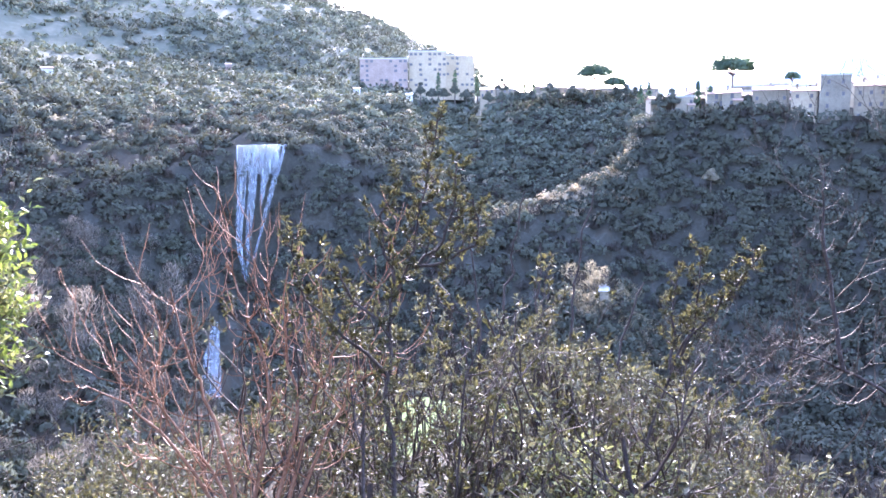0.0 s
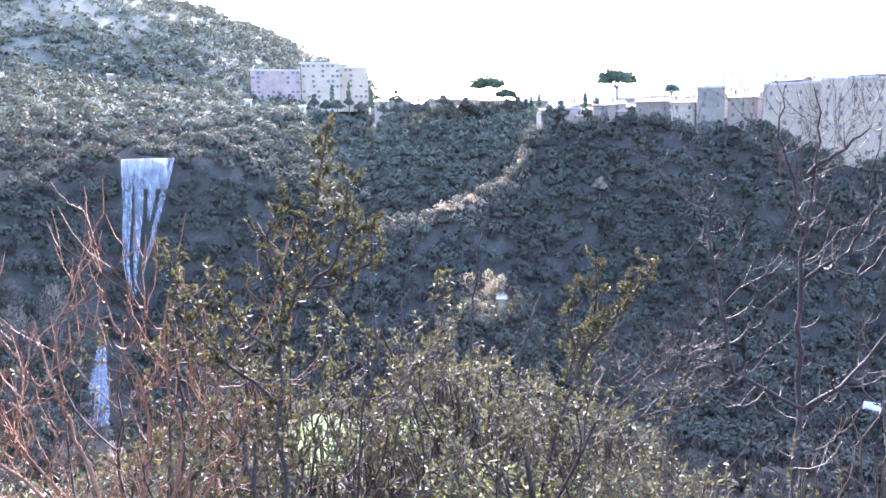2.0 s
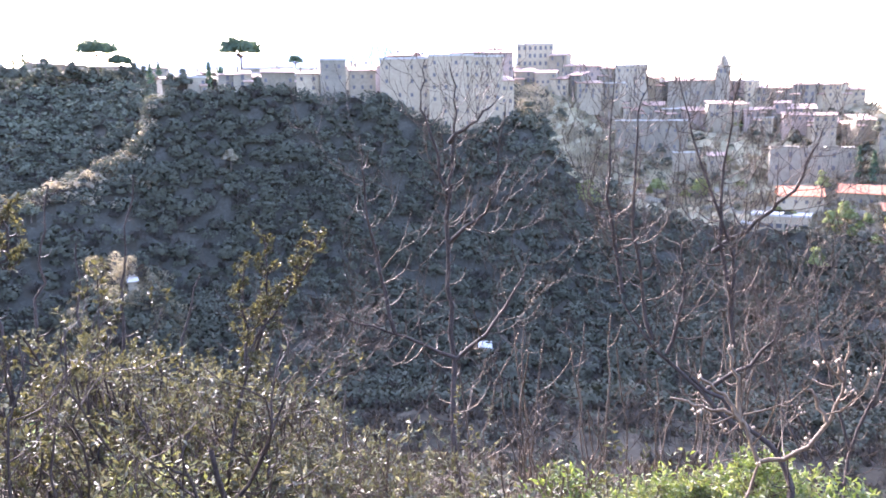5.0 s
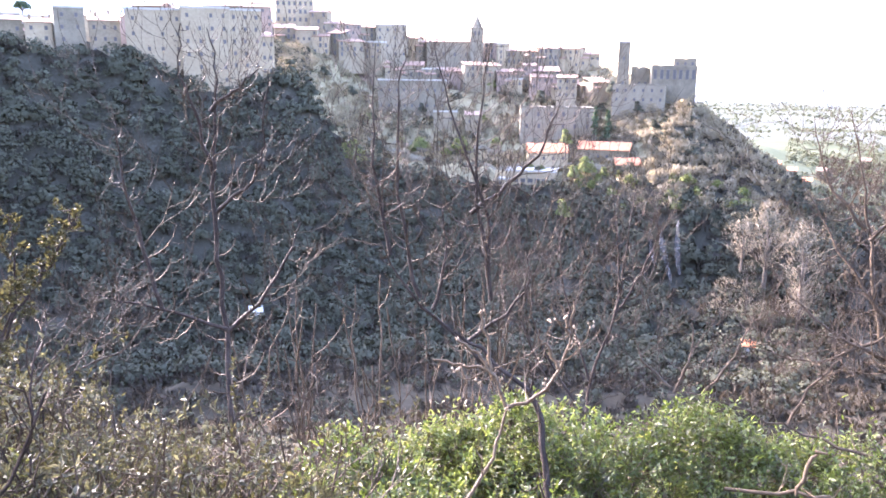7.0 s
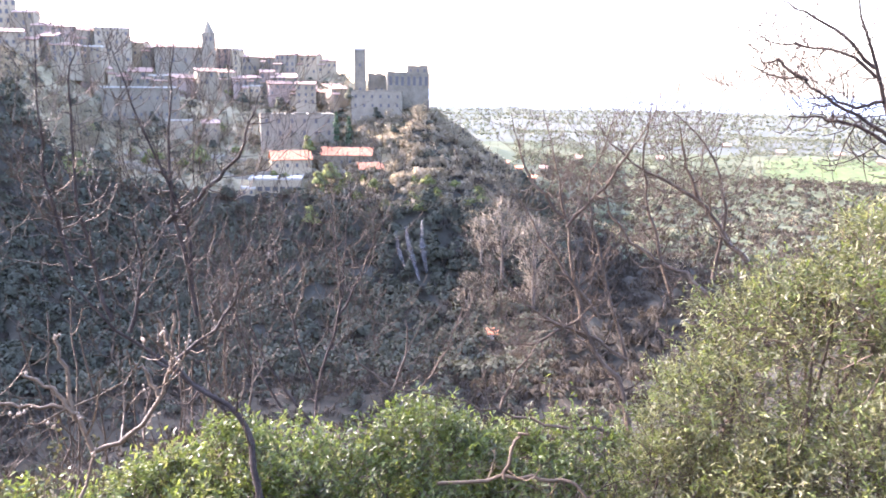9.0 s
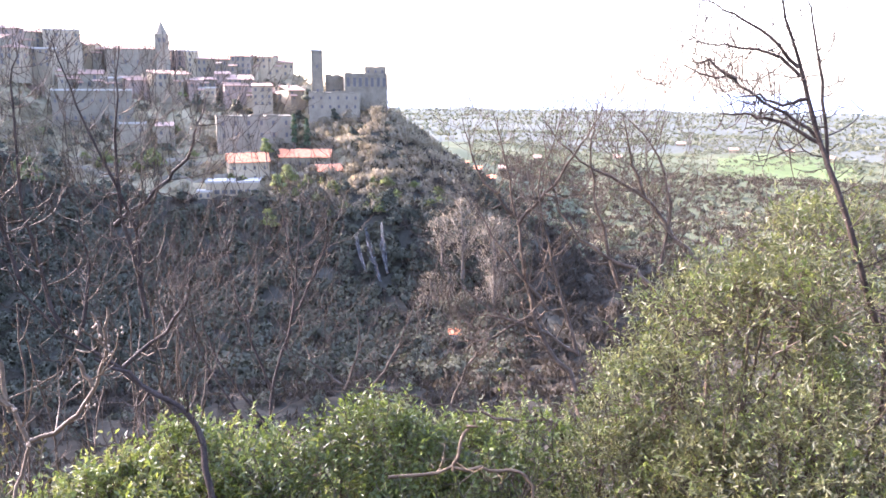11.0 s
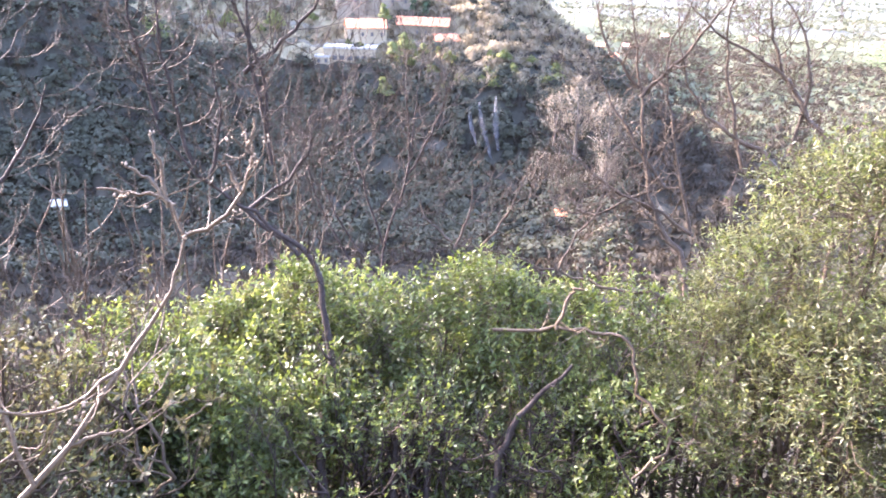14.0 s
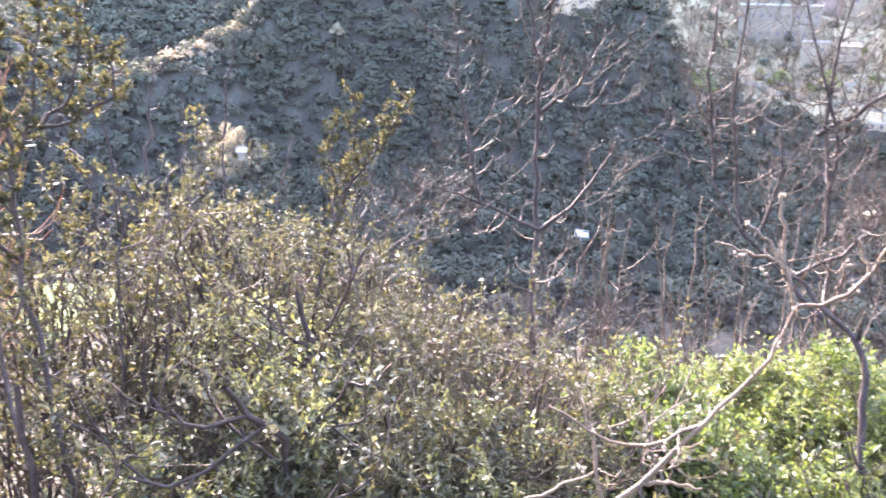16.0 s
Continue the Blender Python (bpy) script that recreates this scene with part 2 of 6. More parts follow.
WALL_H = [-12, -12, -12.5, -11.8, -11, -11.5, -13, -13, -13, -13, -13, -13, -13, -13, -13, -13.4, -13.6, -14, -14.6, -15, -15.2, -15.6, -15.6, -16, -16.2, -17.2, -18, -18]
EDGE_R = [350, 350, 352, 358, 360, 365, 320, 320, 322, 326, 335, 340, 338, 336, 335, 335, 335, 335, 335, 335, 330, 325, 330, 330, 330, 330, 330, 330]
EDGE_H = [-4, -4, -3, -0.9, -1.5, -3, -6.4, -6.2, -6.0, -4.9, -2.5, 0.6, 1.0, 0.4, -0.2, -1.9, -1.6, -5, -7.5, -8.8, -9.2, -10, -10, -11.2, -13.2, -15, -16, -16]
SHELF_R = [430, 440, 440, 420, 450, 470, 365, 365, 365, 368, 372, 375, 360, 360, 355, 355, 360, 370, 375, 375, 370, 355, 355, 350, 345, 360, 400, 400]
SHELF_H = [1, 1.2, 0.8, 0.3, 1.5, 1.8, -9, -9, -8, -7, -5, 0, 1.2, 0.8, 0.3, -0.6, -0.4, -3.2, -5.2, -5.8, -6.2, -6.6, -7.3, -8.8, -11.7, -14, -13.5, -13.5]
UPPER_R = [700, 700, 700, 650, 600, 580, 430, 430, 430, 430, 430, 430, 400, 400, 400, 400, 410, 420, 425, 425, 410, 380, 375, 365, 355, 420, 500, 500]
UPPER_H = [6, 5.5, 5, 4, 3.2, 2.6, -3, -3, -2, -1.5, 0, 0.6, 1.5, 1.4, 1.4, 1.5, 1.2, 0.2, -1.8, -2.3, -3.1, -3.6, -5.2, -7.2, -10.8, -12.5, -12, -12]
TOP_R = [1150, 1150, 1150, 1100, 1000, 950, 780, 520, 490, 480, 470, 470, 440, 440, 440, 460, 470, 480, 485, 490, 460, 410, 395, 380, 365, 520, 620, 620]
TOP_H = [15, 14.5, 13, 11, 9.0, 6.8, 4.9, 2.6, 2.3, 2.2, 2.0, 1.6, 1.7, 1.7, 1.8, 2.2, 2.4, 1.8, 1.0, 0.3, -0.3, -1.8, -4.0, -6.3, -10.1, -11.5, -10.4, -10.2]


def land_height(bearing, r):
    """Height of the ground at arrays of bearings (degrees) and distances (metres)."""
    bearing, r = np.broadcast_arrays(np.asarray(bearing, float), np.asarray(r, float))
    b = np.clip(bearing, -40, 110)
    def at(table):
        return np.interp(b, BEARINGS, table)
    def up(rt, ht):
        rr = at(rt)
        return rr, rr * np.tan(np.radians(at(ht)))
    zero = np.zeros_like(b)
    side = np.clip((24 - b) / 8, 0, 1) * np.clip((b + 16) / 8, 0, 1)
    stations = [(zero, zero - 1.65), (zero + 1.3, zero - 1.75), (zero + 4, zero - 4.3), (zero + 12, zero - 10.5), (zero + 60, zero - 47), (180 + 22 * side, -86 + 13 * side),
                (at(FLOOR_R), at(FLOOR_Z)), up(WALL_R, WALL_H), up(EDGE_R, EDGE_H), up(SHELF_R, SHELF_H), up(UPPER_R, UPPER_H), up(TOP_R, TOP_H)]
    tr, tz = stations[-1]
    hill = np.clip((4 - b) / 2, 0, 1)
    stations.append((tr + 60 + 240 * hill, tz - 22 + 12 * np.clip((b - 80) / 6, 0, 1) - 10 * hill))
    stations.append((zero + 1500, -126 * (1 - hill) + hill * 150))
    stations.append((zero + 4900, -150 * (1 - hill) + hill * 60))
    z = np.full(b.shape, stations[0][1])
    for (r0, z0), (r1, z1) in zip(stations, stations[1:]):
        f = np.clip((r - r0) / np.maximum(r1 - r0, 0.01), 0, 1)
        z = np.where(r >= r0, z0 + (z1 - z0) * f, z)
    rise = -1.65 + np.interp(r, [0, 1.5, 30, 300, 700, 1500, 4900], [0, 0, 9, 110, 210, 240, 200])
    turn = np.clip(np.maximum((bearing - 112) / 30, (-42 - bearing) / 30), 0, 1)
    turn = turn * turn * (3 - 2 * turn)
    z = z * (1 - turn) + rise * turn
    x, y = r * np.sin(np.radians(bearing)), r * np.cos(np.radians(bearing))
    rough = np.clip((r - 20) / 120, 0, 1) * (np.sin(x * 0.11 + 2 * np.sin(y * 0.05)) * np.sin(y * 0.09 + 1.7 * np.sin(x * 0.04)) * 1.6 + 0.7 * np.sin(x * 0.31 + y * 0.23))
    rough += np.clip((r - 200) / 60, 0, 1) * np.clip((520 - r) / 60, 0, 1) * (1.5 * np.sin(x * 0.47 + 1.1 * np.sin(y * 0.21)) * np.sin(y * 0.39 + x * 0.13) + 0.8 * np.sin(x * 0.93 + 2 * np.sin(y * 0.6)))
    rough += np.clip((r - 520) / 400, 0, 1) * 5 * np.sin(x * 0.017 + 1.3) * np.sin(y * 0.013 + 0.4)
    rough += np.clip(r / 4, 0, 1) * 0.12 * np.sin(x * 2.1) * np.sin(y * 1.7)
    # a knoll in the gorge that catches the sun
    rough = rough + 28 * np.exp(-((b - 12.0) / 4.1) ** 4 - ((r - 260) / 19.0) ** 4)
    return z + rough


def land_point(bearing, r):
    b = math.radians(bearing)
    return Vector((r * math.sin(b), r * math.cos(b), float(land_height(bearing, r))))


def in_sight(bearing, height, off=3.0):
    """The first point of the land across the gorge that stands at this height angle, a little in front of the rock."""
    r = np.arange(170, 520, 0.5)
    seen = np.degrees(np.arctan2(land_height(np.full_like(r, bearing), r), r)) >= height
    return toward(bearing, height, float(r[np.argmax(seen)]) - off)


def build_land():
    bear = np.concatenate([np.arange(-180, -45, 5), np.arange(-45, 112, 0.6), np.arange(112, 180, 4)])
    dist = np.concatenate([[0.02], np.arange(0.8, 12, 0.8), np.geomspace(12.5, 200, 34), np.arange(204, 480, 4), np.geomspace(485, 4900, 70)])
    B, D = np.meshgrid(bear, dist, indexing="ij")
    Z = land_height(B, D)
    V = np.stack([D * np.sin(np.radians(B)), D * np.cos(np.radians(B)), Z], -1).reshape(-1, 3)
    nb, nd = len(bear), len(dist)
    i, j = np.meshgrid(np.arange(nb), np.arange(nd - 1), indexing="ij")
    k = (i + 1) % nb
    F = np.stack([i * nd + j, i * nd + j + 1, k * nd + j + 1, k * nd + j], -1).reshape(-1, 4)
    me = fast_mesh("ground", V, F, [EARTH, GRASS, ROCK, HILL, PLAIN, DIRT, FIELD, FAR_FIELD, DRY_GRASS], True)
    b, r = B[:, :-1].ravel(), D[:, :-1].ravel()
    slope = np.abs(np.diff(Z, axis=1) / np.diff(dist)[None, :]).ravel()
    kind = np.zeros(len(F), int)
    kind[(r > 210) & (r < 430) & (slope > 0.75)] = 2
    kind[(r > 430) & (b < 5)] = 3
    kind[(r > 500) & (b >= 5)] = 4
    kind[(r > 400) & (b > 81)] = 4
    # beyond 1350 m the plain takes the colour greyed for haze
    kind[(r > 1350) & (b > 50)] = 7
    kind[r < 60] = 5
    meadow = ((b - 1.2) / 6.0) ** 2 + ((r - 168) / 36.0) ** 2 < 1
    kind[meadow] = 1
    kind[((b - 97) / 4.5) ** 2 + ((r - 1150) / 200.0) ** 2 < 1] = 6
    kind[(b > 42.5) & (b < 67) & (r > 338) & (r < 470)] = 8
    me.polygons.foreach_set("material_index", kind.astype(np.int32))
    return tagged(new("ground", me), "wooded limestone gorge with meadow floor and far plain", "ground", kind="structure")


build_land()

# pale hills on the horizon beyond the town; their blue paint stands for haze
def build_far_hills():
    b = np.arange(14, 113, 0.5)
    town_side = 3.2 + 1.15 * np.exp(-((b - 28) / 6.5) ** 2)
    plain_side = -1.25 + 0.3 * np.exp(-((b - 74) / 9) ** 2) + 0.12 * np.sin(b * 0.35)
    f = np.clip((b - 42) / 14, 0, 1)
    top = town_side * (1 - f) + plain_side * f + 0.08 * np.sin(b * 1.9) + 0.05 * np.sin(b * 4.7)
    V, n = [], len(b)
    for r, g in ((4300, 1.0), (3900, 0.8), (3500, 0.4), (3100, 0.0)):
        for bb, tt in zip(b, top):
            V.append(toward(bb, -2.75 + (tt + 2.75) * g, r))
    F = [(k * n + i, k * n + i + 1, (k + 1) * n + i + 1, (k + 1) * n + i) for k in range(3) for i in range(n - 1)]
    tagged(new("backdrop", fast_mesh("backdrop", V, F, FAR_HILL, True)), "distant hills on the horizon, haze painted in as pale blue", "hills", kind="structure")


build_far_hills()

# ---- far woods: many small leaf tufts ----


def outward(V, soft):
    """Faces whose front looks the way of the soft normals, and those normals for each corner."""
    T = V.reshape(-1, 3, 3)
    turned = np.einsum("ij,ij->i", np.cross(T[:, 1] - T[:, 0], T[:, 2] - T[:, 0]), soft) < 0
    F = np.arange(len(V)).reshape(-1, 3)
    F[turned] = F[turned][:, ::-1]
    return F, np.repeat(soft, 3, 0)


def tufts(centres, sizes, n, leaf, rng, flat=0.8, thin=1.0, lift=0.35, lean=None):
    """Corners and faces of n small leaf tufts round each centre, on domes of the given sizes. thin > 1 makes upright twig strips."""
    c = np.repeat(np.asarray(centres, float), n, 0)
    s = np.repeat(np.asarray(sizes, float), n)
    d = rng.normal(size=(len(c), 3))
    d /= np.linalg.norm(d, axis=1, keepdims=True)
    d[:, 2] = np.abs(d[:, 2]) * 1.15 - 0.25
    rad = s * ((0.55 + 0.5 * rng.random(len(c))) if thin > 1 else (0.6 + 0.46 * rng.random(len(c))))
    # each crown has its own lobes
    lobes = np.repeat(rng.normal(size=(len(centres), 3)) * 2.5, n, 0)
    rad *= 0.8 + 0.28 * np.sin(3 * d[:, 0] + lobes[:, 0]) * np.sin(3 * d[:, 1] + lobes[:, 1])
    p = c + d * rad[:, None] * np.array([1, 1, flat])
    p[:, 2] += s * lift
    size = leaf * (0.6 + 0.8 * rng.random(len(c)))
    if thin > 1:
        u = rng.normal(size=(len(c), 3)) * 0.5 + d * 0.6 + np.array([0, 0, 0.75])
        face = rng.normal(size=(len(c), 3)) * 0.7 + d
    else:
        face = d + rng.normal(size=(len(c), 3)) * 0.4
        u = np.cross(face, rng.normal(size=(len(c), 3)))
    u /= np.linalg.norm(u, axis=1, keepdims=True)
    w = np.cross(u, face)
    w /= np.linalg.norm(w, axis=1, keepdims=True)
    U, W = u * (size * math.sqrt(thin))[:, None] / 2, w * (size / math.sqrt(thin))[:, None] / 2
    U, W = (U * 1.3, W * 1.3) if thin > 1 else (U * 1.3, W * 1.3)
    V = np.stack([p - U - W * 0.7, p + W * 1.1 - U * 0.2, p + U - W * 0.3], 1).reshape(-1, 3)
    soft = d * 0.6 + (np.array([0, 0, 0.4]) if lean is None else np.repeat(lean, n, 0) * 0.4) + rng.normal(size=d.shape) * 0.1
    soft /= np.linalg.norm(soft, axis=1, keepdims=True)
    return V, *outward(V, soft)


def feathers(height, crown, n, rng, long=2.0, slim=0.13):
    """Corners, faces and normals of the fine upright twigs of a leafless tree, in an egg-shaped crown on a foot at the origin."""
    h = 0.2 + 0.78 * rng.random(n) ** 0.85
    a = rng.random(n) * 6.283
    lobe = 0.78 + 0.22 * np.sin(3 * a + rng.random() * 6 + 5 * h) + 0.12 * np.sin(5 * a + 9 * h)
    wide = 1.25 * crown * np.sin(np.pi * np.clip((h - 0.12) / 0.94, 0, 1) ** 1.25) * lobe
    rad = wide * (0.3 + 0.7 * rng.random(n) ** 0.6)
    out = np.stack([np.cos(a), np.sin(a), np.zeros(n)], -1)
    p = out * rad[:, None] + np.stack([np.zeros(n), np.zeros(n), h * height], -1)
    u = out * (0.35 + 0.5 * (1 - h))[:, None] + np.array([0, 0, 0.7]) + rng.normal(size=(n, 3)) * 0.38
    u /= np.linalg.norm(u, axis=1, keepdims=True)
    w = np.cross(u, rng.normal(size=(n, 3)))
    w /= np.linalg.norm(w, axis=1, keepdims=True)
    L, S = long * (0.5 + 0.8 * rng.random(n))[:, None], slim * (0.6 + 0.8 * rng.random(n))[:, None]
    V = np.stack([p - u * L * 0.5 - w * S / 2, p - u * L * 0.5 + w * S / 2, p + u * L * 0.5], 1).reshape(-1, 3)
    soft = out + np.array([0, 0, 0.5]) + rng.normal(size=(n, 3)) * 0.3
    soft /= np.linalg.norm(soft, axis=1, keepdims=True)
    return V, *outward(V, soft)


def scatter(rng, count, b0, b1, r0, r1, keep=None):
    """Points on the land, even over its real surface, between bearings and distances."""
    bb, rr = np.linspace(b0, b1, 160), np.linspace(r0, r1, 220)
    B, D = np.meshgrid(bb, rr, indexing="ij")
    Z = land_height(B, D)
    area = np.sqrt(1 + np.gradient(Z, rr, axis=1) ** 2) * D
    if keep is not None:
        area = area * keep(B, D, Z)
    p = (area / area.sum()).ravel()
    pick = rng.choice(p.size, count, p=p)
    b = B.ravel()[pick] + (rng.random(count) - 0.5) * (bb[1] - bb[0])
    r = D.ravel()[pick] + (rng.random(count) - 0.5) * (rr[1] - rr[0])
    return np.stack([r * np.sin(np.radians(b)), r * np.cos(np.radians(b)), land_height(b, r)], -1), b, r


def slope_normals(b, r):
    """The land's normals, smoothed over some metres, at bearings and distances."""
    x, y = r * np.sin(np.radians(b)), r * np.cos(np.radians(b))

    def z(px, py):
        return land_height(np.degrees(np.arctan2(px, py)), np.hypot(px, py))
    e = 6.0
    N = np.stack([z(x - e, y) - z(x + e, y), z(x, y - e) - z(x, y + e), np.full(len(x), 2 * e)], -1)
    return N / np.linalg.norm(N, axis=1, keepdims=True)


def woods(name, label, material, seed, count, size, n, leaf, b0, b1, r0, r1, keep=None, thin=1.0, flat=0.8):
    rng = np.random.default_rng(seed)
    c, b, r = scatter(rng, count, b0, b1, r0, r1, keep)
    V, F, N = tufts(c, size * (0.55 + 0.9 * rng.random(count) ** 1.5), n, leaf, rng, flat, thin, lean=slope_normals(b, r))
    return tagged(new(name, fast_mesh(name, V, F, material, normals=N)), label, "woodland", kind="stuff")


def patchy(scale, cut, least=0.03):
    """Groves and gaps: a smooth pattern over the plan, above cut."""
    def f(B, D, Z):
        x, y = D * np.sin(np.radians(B)), D * np.cos(np.radians(B))
        g = np.sin(x / scale + 2 * np.sin(y / scale * 0.7)) * np.sin(y / scale * 1.3 + 1.5 * np.sin(x / scale * 0.6))
        return np.clip((g - cut) * 4, least, 1)
    return f


def off_town(B, D, Z):
    """Woods stop where the houses and gardens of the town begin."""
    edge = np.interp(B, BEARINGS, EDGE_R)
    town = (B > 15.5) & (B < 43) & (D > edge + 4)
    gardens = (B >= 42.5) & (B < 76) & (D > edge + 4)
    terrace = (B > 55.8) & (B < 60.6) & (D > 331) & (D < 352)
    return np.where(terrace, 0.0, 1.0) * np.where(town, 0.02, np.where(gardens, 0.05, 1.0)) * np.where((B > 70) & (D > np.interp(B, BEARINGS, TOP_R) + 8), 0.0, 1.0)


def off_meadow(B, D, Z):
    return np.where(((B - 1.2) / 6.6) ** 2 + ((D - 166) / 40.0) ** 2 < 1, 0.02, 1.0)


def off_fall(B, D, Z):
    return np.where((np.abs(B + 12.6) < 1.5) & (D > 338) & (D < 362), 0.06, np.where((np.abs(B + 16.3) < 0.7) & (D > 272) & (D < 318), 0.1, 1.0))


woods("gorge_woods", "dark evergreen woods clinging to the shaded gorge walls", WOOD_EVER, 11, 3200, 4.5, 118, 0.76, 13.5, 80, 225, 385, off_town)
woods("gorge_thickets", "leafless grey brown thickets on the gorge walls", WOOD_BARE, 12, 800, 3.4, 80, 0.75, 13.5, 80, 215, 385, off_town, thin=5)
woods("valley_woods", "dark evergreen woods on the cliff beside the waterfall", WOOD_EVER, 13, 3300, 4.9, 105, 0.87, -36, 15, 200, 480, lambda B, D, Z: off_fall(B, D, Z) * off_meadow(B, D, Z))
woods("valley_thickets", "leafless grey thickets on the lower slopes by the waterfall", WOOD_BARE, 14, 1000, 3.8, 80, 0.8, -36, 15, 190, 470, lambda B, D, Z: off_fall(B, D, Z) * off_meadow(B, D, Z), thin=5)
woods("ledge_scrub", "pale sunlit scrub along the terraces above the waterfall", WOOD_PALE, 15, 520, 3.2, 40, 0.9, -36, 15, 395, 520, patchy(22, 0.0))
woods("hillside_groves", "grey green olive groves on the mountain side", WOOD_OLIVE, 16, 5200, 5.8, 30, 1.5, -40, 4, 430, 1260, patchy(45, -0.35, 0.3))
woods("hillside_oaks", "dark oak scrub in bands on the mountain side", WOOD_EVER, 17, 3600, 6.6, 32, 1.7, -40, 4, 450, 1250, patchy(70, -0.25))
woods("shelf_trees", "mixed trees below the villas above the valley", WOOD_OLIVE, 18, 1300, 4.2, 44, 1.0, -6, 15, 400, 545)
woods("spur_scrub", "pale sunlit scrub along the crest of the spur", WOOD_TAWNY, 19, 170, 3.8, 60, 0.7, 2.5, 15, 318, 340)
woods("town_gardens", "brown leafless garden trees between the houses", WOOD_TAWNY, 20, 2400, 2.8, 42, 0.6, 40, 71, 340, 480, lambda B, D, Z: np.where((B > 55.6) & (B < 60.8) & (D < 352), 0.0, 1.0), thin=4)
woods("town_evergreens", "dark evergreen trees between the houses", WOOD_EVER, 21, 420, 3.0, 50, 0.6, 40, 71, 335, 480, lambda B, D, Z: np.where((B > 55.6) & (B < 60.8) & (D < 352), 0.0, 1.0))
woods("castle_slope_scrub", "olive and brown scrub on the slope under the castle", WOOD_TAWNY, 22, 1500, 3.0, 50, 0.9, 61, 80, 325, 404, thin=4)
woods("plain_olives", "grey green olive groves on the plain", WOOD_PLAIN, 23, 7000, 4.6, 14, 1.7, 76, 112, 380, 1900, patchy(60, -0.4, 0.2))
woods("plain_thickets", "brown leafless riverside thickets", WOOD_BARE, 24, 4800, 4.4, 20, 1.4, 78, 112, 250, 1050, thin=4)
woods("far_plain_groves", "hazy groves far out on the plain", WOOD_OLIVE, 25, 7000, 7, 6, 4.2, 66, 112, 1500, 4300, patchy(160, -0.3, 0.25))
woods("floor_thickets", "brown thickets on the gorge floor", WOOD_BARE, 26, 2200, 2.9, 28, 0.85, -36, 84, 70, 255, off_meadow, thin=4)
woods("riverside_thickets", "grey brown leafless thickets by the stream below the rock", WOOD_BARE, 30, 1100, 3.2, 26, 1.0, 71, 93, 205, 430, thin=4)
woods("floor_bushes", "green bushes on the gorge floor", WOOD_EVER, 27, 1500, 2.4, 36, 0.7, -36, 84, 70, 250, off_meadow)
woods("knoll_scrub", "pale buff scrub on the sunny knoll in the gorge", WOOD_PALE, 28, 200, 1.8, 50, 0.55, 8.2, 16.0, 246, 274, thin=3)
woods("slope_undergrowth", "dark leafless undergrowth on the steep slope below", WOOD_BARE, 29, 1700, 1.7, 24, 0.42, 12, 80, 26, 125, thin=4)

# ---- the waterfalls ----


def smooth_path(pts, rng, jitter, per=4):
    """A smooth line through a few control points, a little crooked."""
    P = [Vector(p) for p in pts]
    P = [P[0] * 2 - P[1]] + P + [P[-1] * 2 - P[-2]]
    out = []
    for i in range(1, len(P) - 2):
        for k in range(per):
            f = k / per
            a, b, c, d = P[i - 1], P[i], P[i + 1], P[i + 2]
            q = 0.5 * ((2 * b) + (c - a) * f + (2 * a - 5 * b + 4 * c - d) * f * f + (3 * b - a - 3 * c + d) * f ** 3)
            out.append(q + Vector(rng.normal(size=3)) * jitter)
    out.append(P[-2].copy())
    return out


def waterfall(name, label, strands, seed, material=WATER, threads=11):
    """Strands of falling water along lines of points, with a width at each point, made of thin overlapping threads."""
    rng = np.random.default_rng(seed)
    root = tagged(new(name), label, "waterfall", kind="")
    for points, widths in strands:
        line = smooth_path(points, rng, 0.0, 10)
        m = len(line)
        for k in range(threads):
            off, ph, V, F = (k + 0.5) / threads - 0.5, rng.random(3) * 6.28, [], []
            for q, c in enumerate(line):
                f = q / (m - 1)
                w = float(np.interp(f, np.linspace(0, 1, len(widths)), widths))
                side = Vector((c.y, -c.x, 0)).normalized()
                out = Vector((-c.x, -c.y, 0)).normalized()
                mid = c + side * w * (off + 0.06 * math.sin(5 * f + ph[0])) + out * (0.5 * math.sin(4 * f + ph[1]) + 0.4 * (k % 3))
                half = side * w / threads * (0.85 + 0.25 * math.sin(7 * f + ph[2]))
                V += [mid - half, mid + out * 0.3, mid + half, mid - out * 0.2]
            for q in range(m - 1):
                i = q * 4
                F += [(i + j, i + (j + 1) % 4, i + 4 + (j + 1) % 4, i + 4 + j) for j in range(4)]
            child("water_strand", fast_mesh("water_strand", V, F, material, True), root)
    return root


def down(*angles):
    """Points in front of the rock at pairs of bearing and height angle."""
    return [in_sight(b, h, 5.5) for b, h in angles]


waterfall("waterfall", "tall white waterfall dropping in strands down the cliff", [
    (down((-13.4, -0.95), (-13.6, -4.0), (-13.95, -7.8), (-13.6, -10.6)), (4.5, 3.4, 2.4, 0.8)),
    (down((-12.6, -0.95), (-12.85, -4.0), (-13.3, -7.5), (-13.5, -10.4)), (5.0, 3.4, 2.0, 0.7)),
    (down((-11.7, -0.95), (-11.95, -3.0), (-12.3, -5.2)), (6.0, 4.0, 0.8)),
    (down((-10.65, -0.95), (-11.3, -3.5), (-11.9, -5.5), (-13.1, -9.4)), (4.0, 2.6, 1.8, 0.7)),
    (down((-12.05, -0.95), (-12.1, -1.9), (-12.2, -3.0)), (17.0, 14.0, 9.0))], 3)
waterfall("waterfall", "lower white waterfall between dark wooded rocks", [
    (down((-15.9, -13.3), (-16.2, -15.5), (-16.6, -18.6)), (2.6, 5.0, 7.0)), (down((-15.7, -13.8), (-15.9, -16.0), (-16.1, -18.2)), (1.2, 1.8, 2.0))], 4)
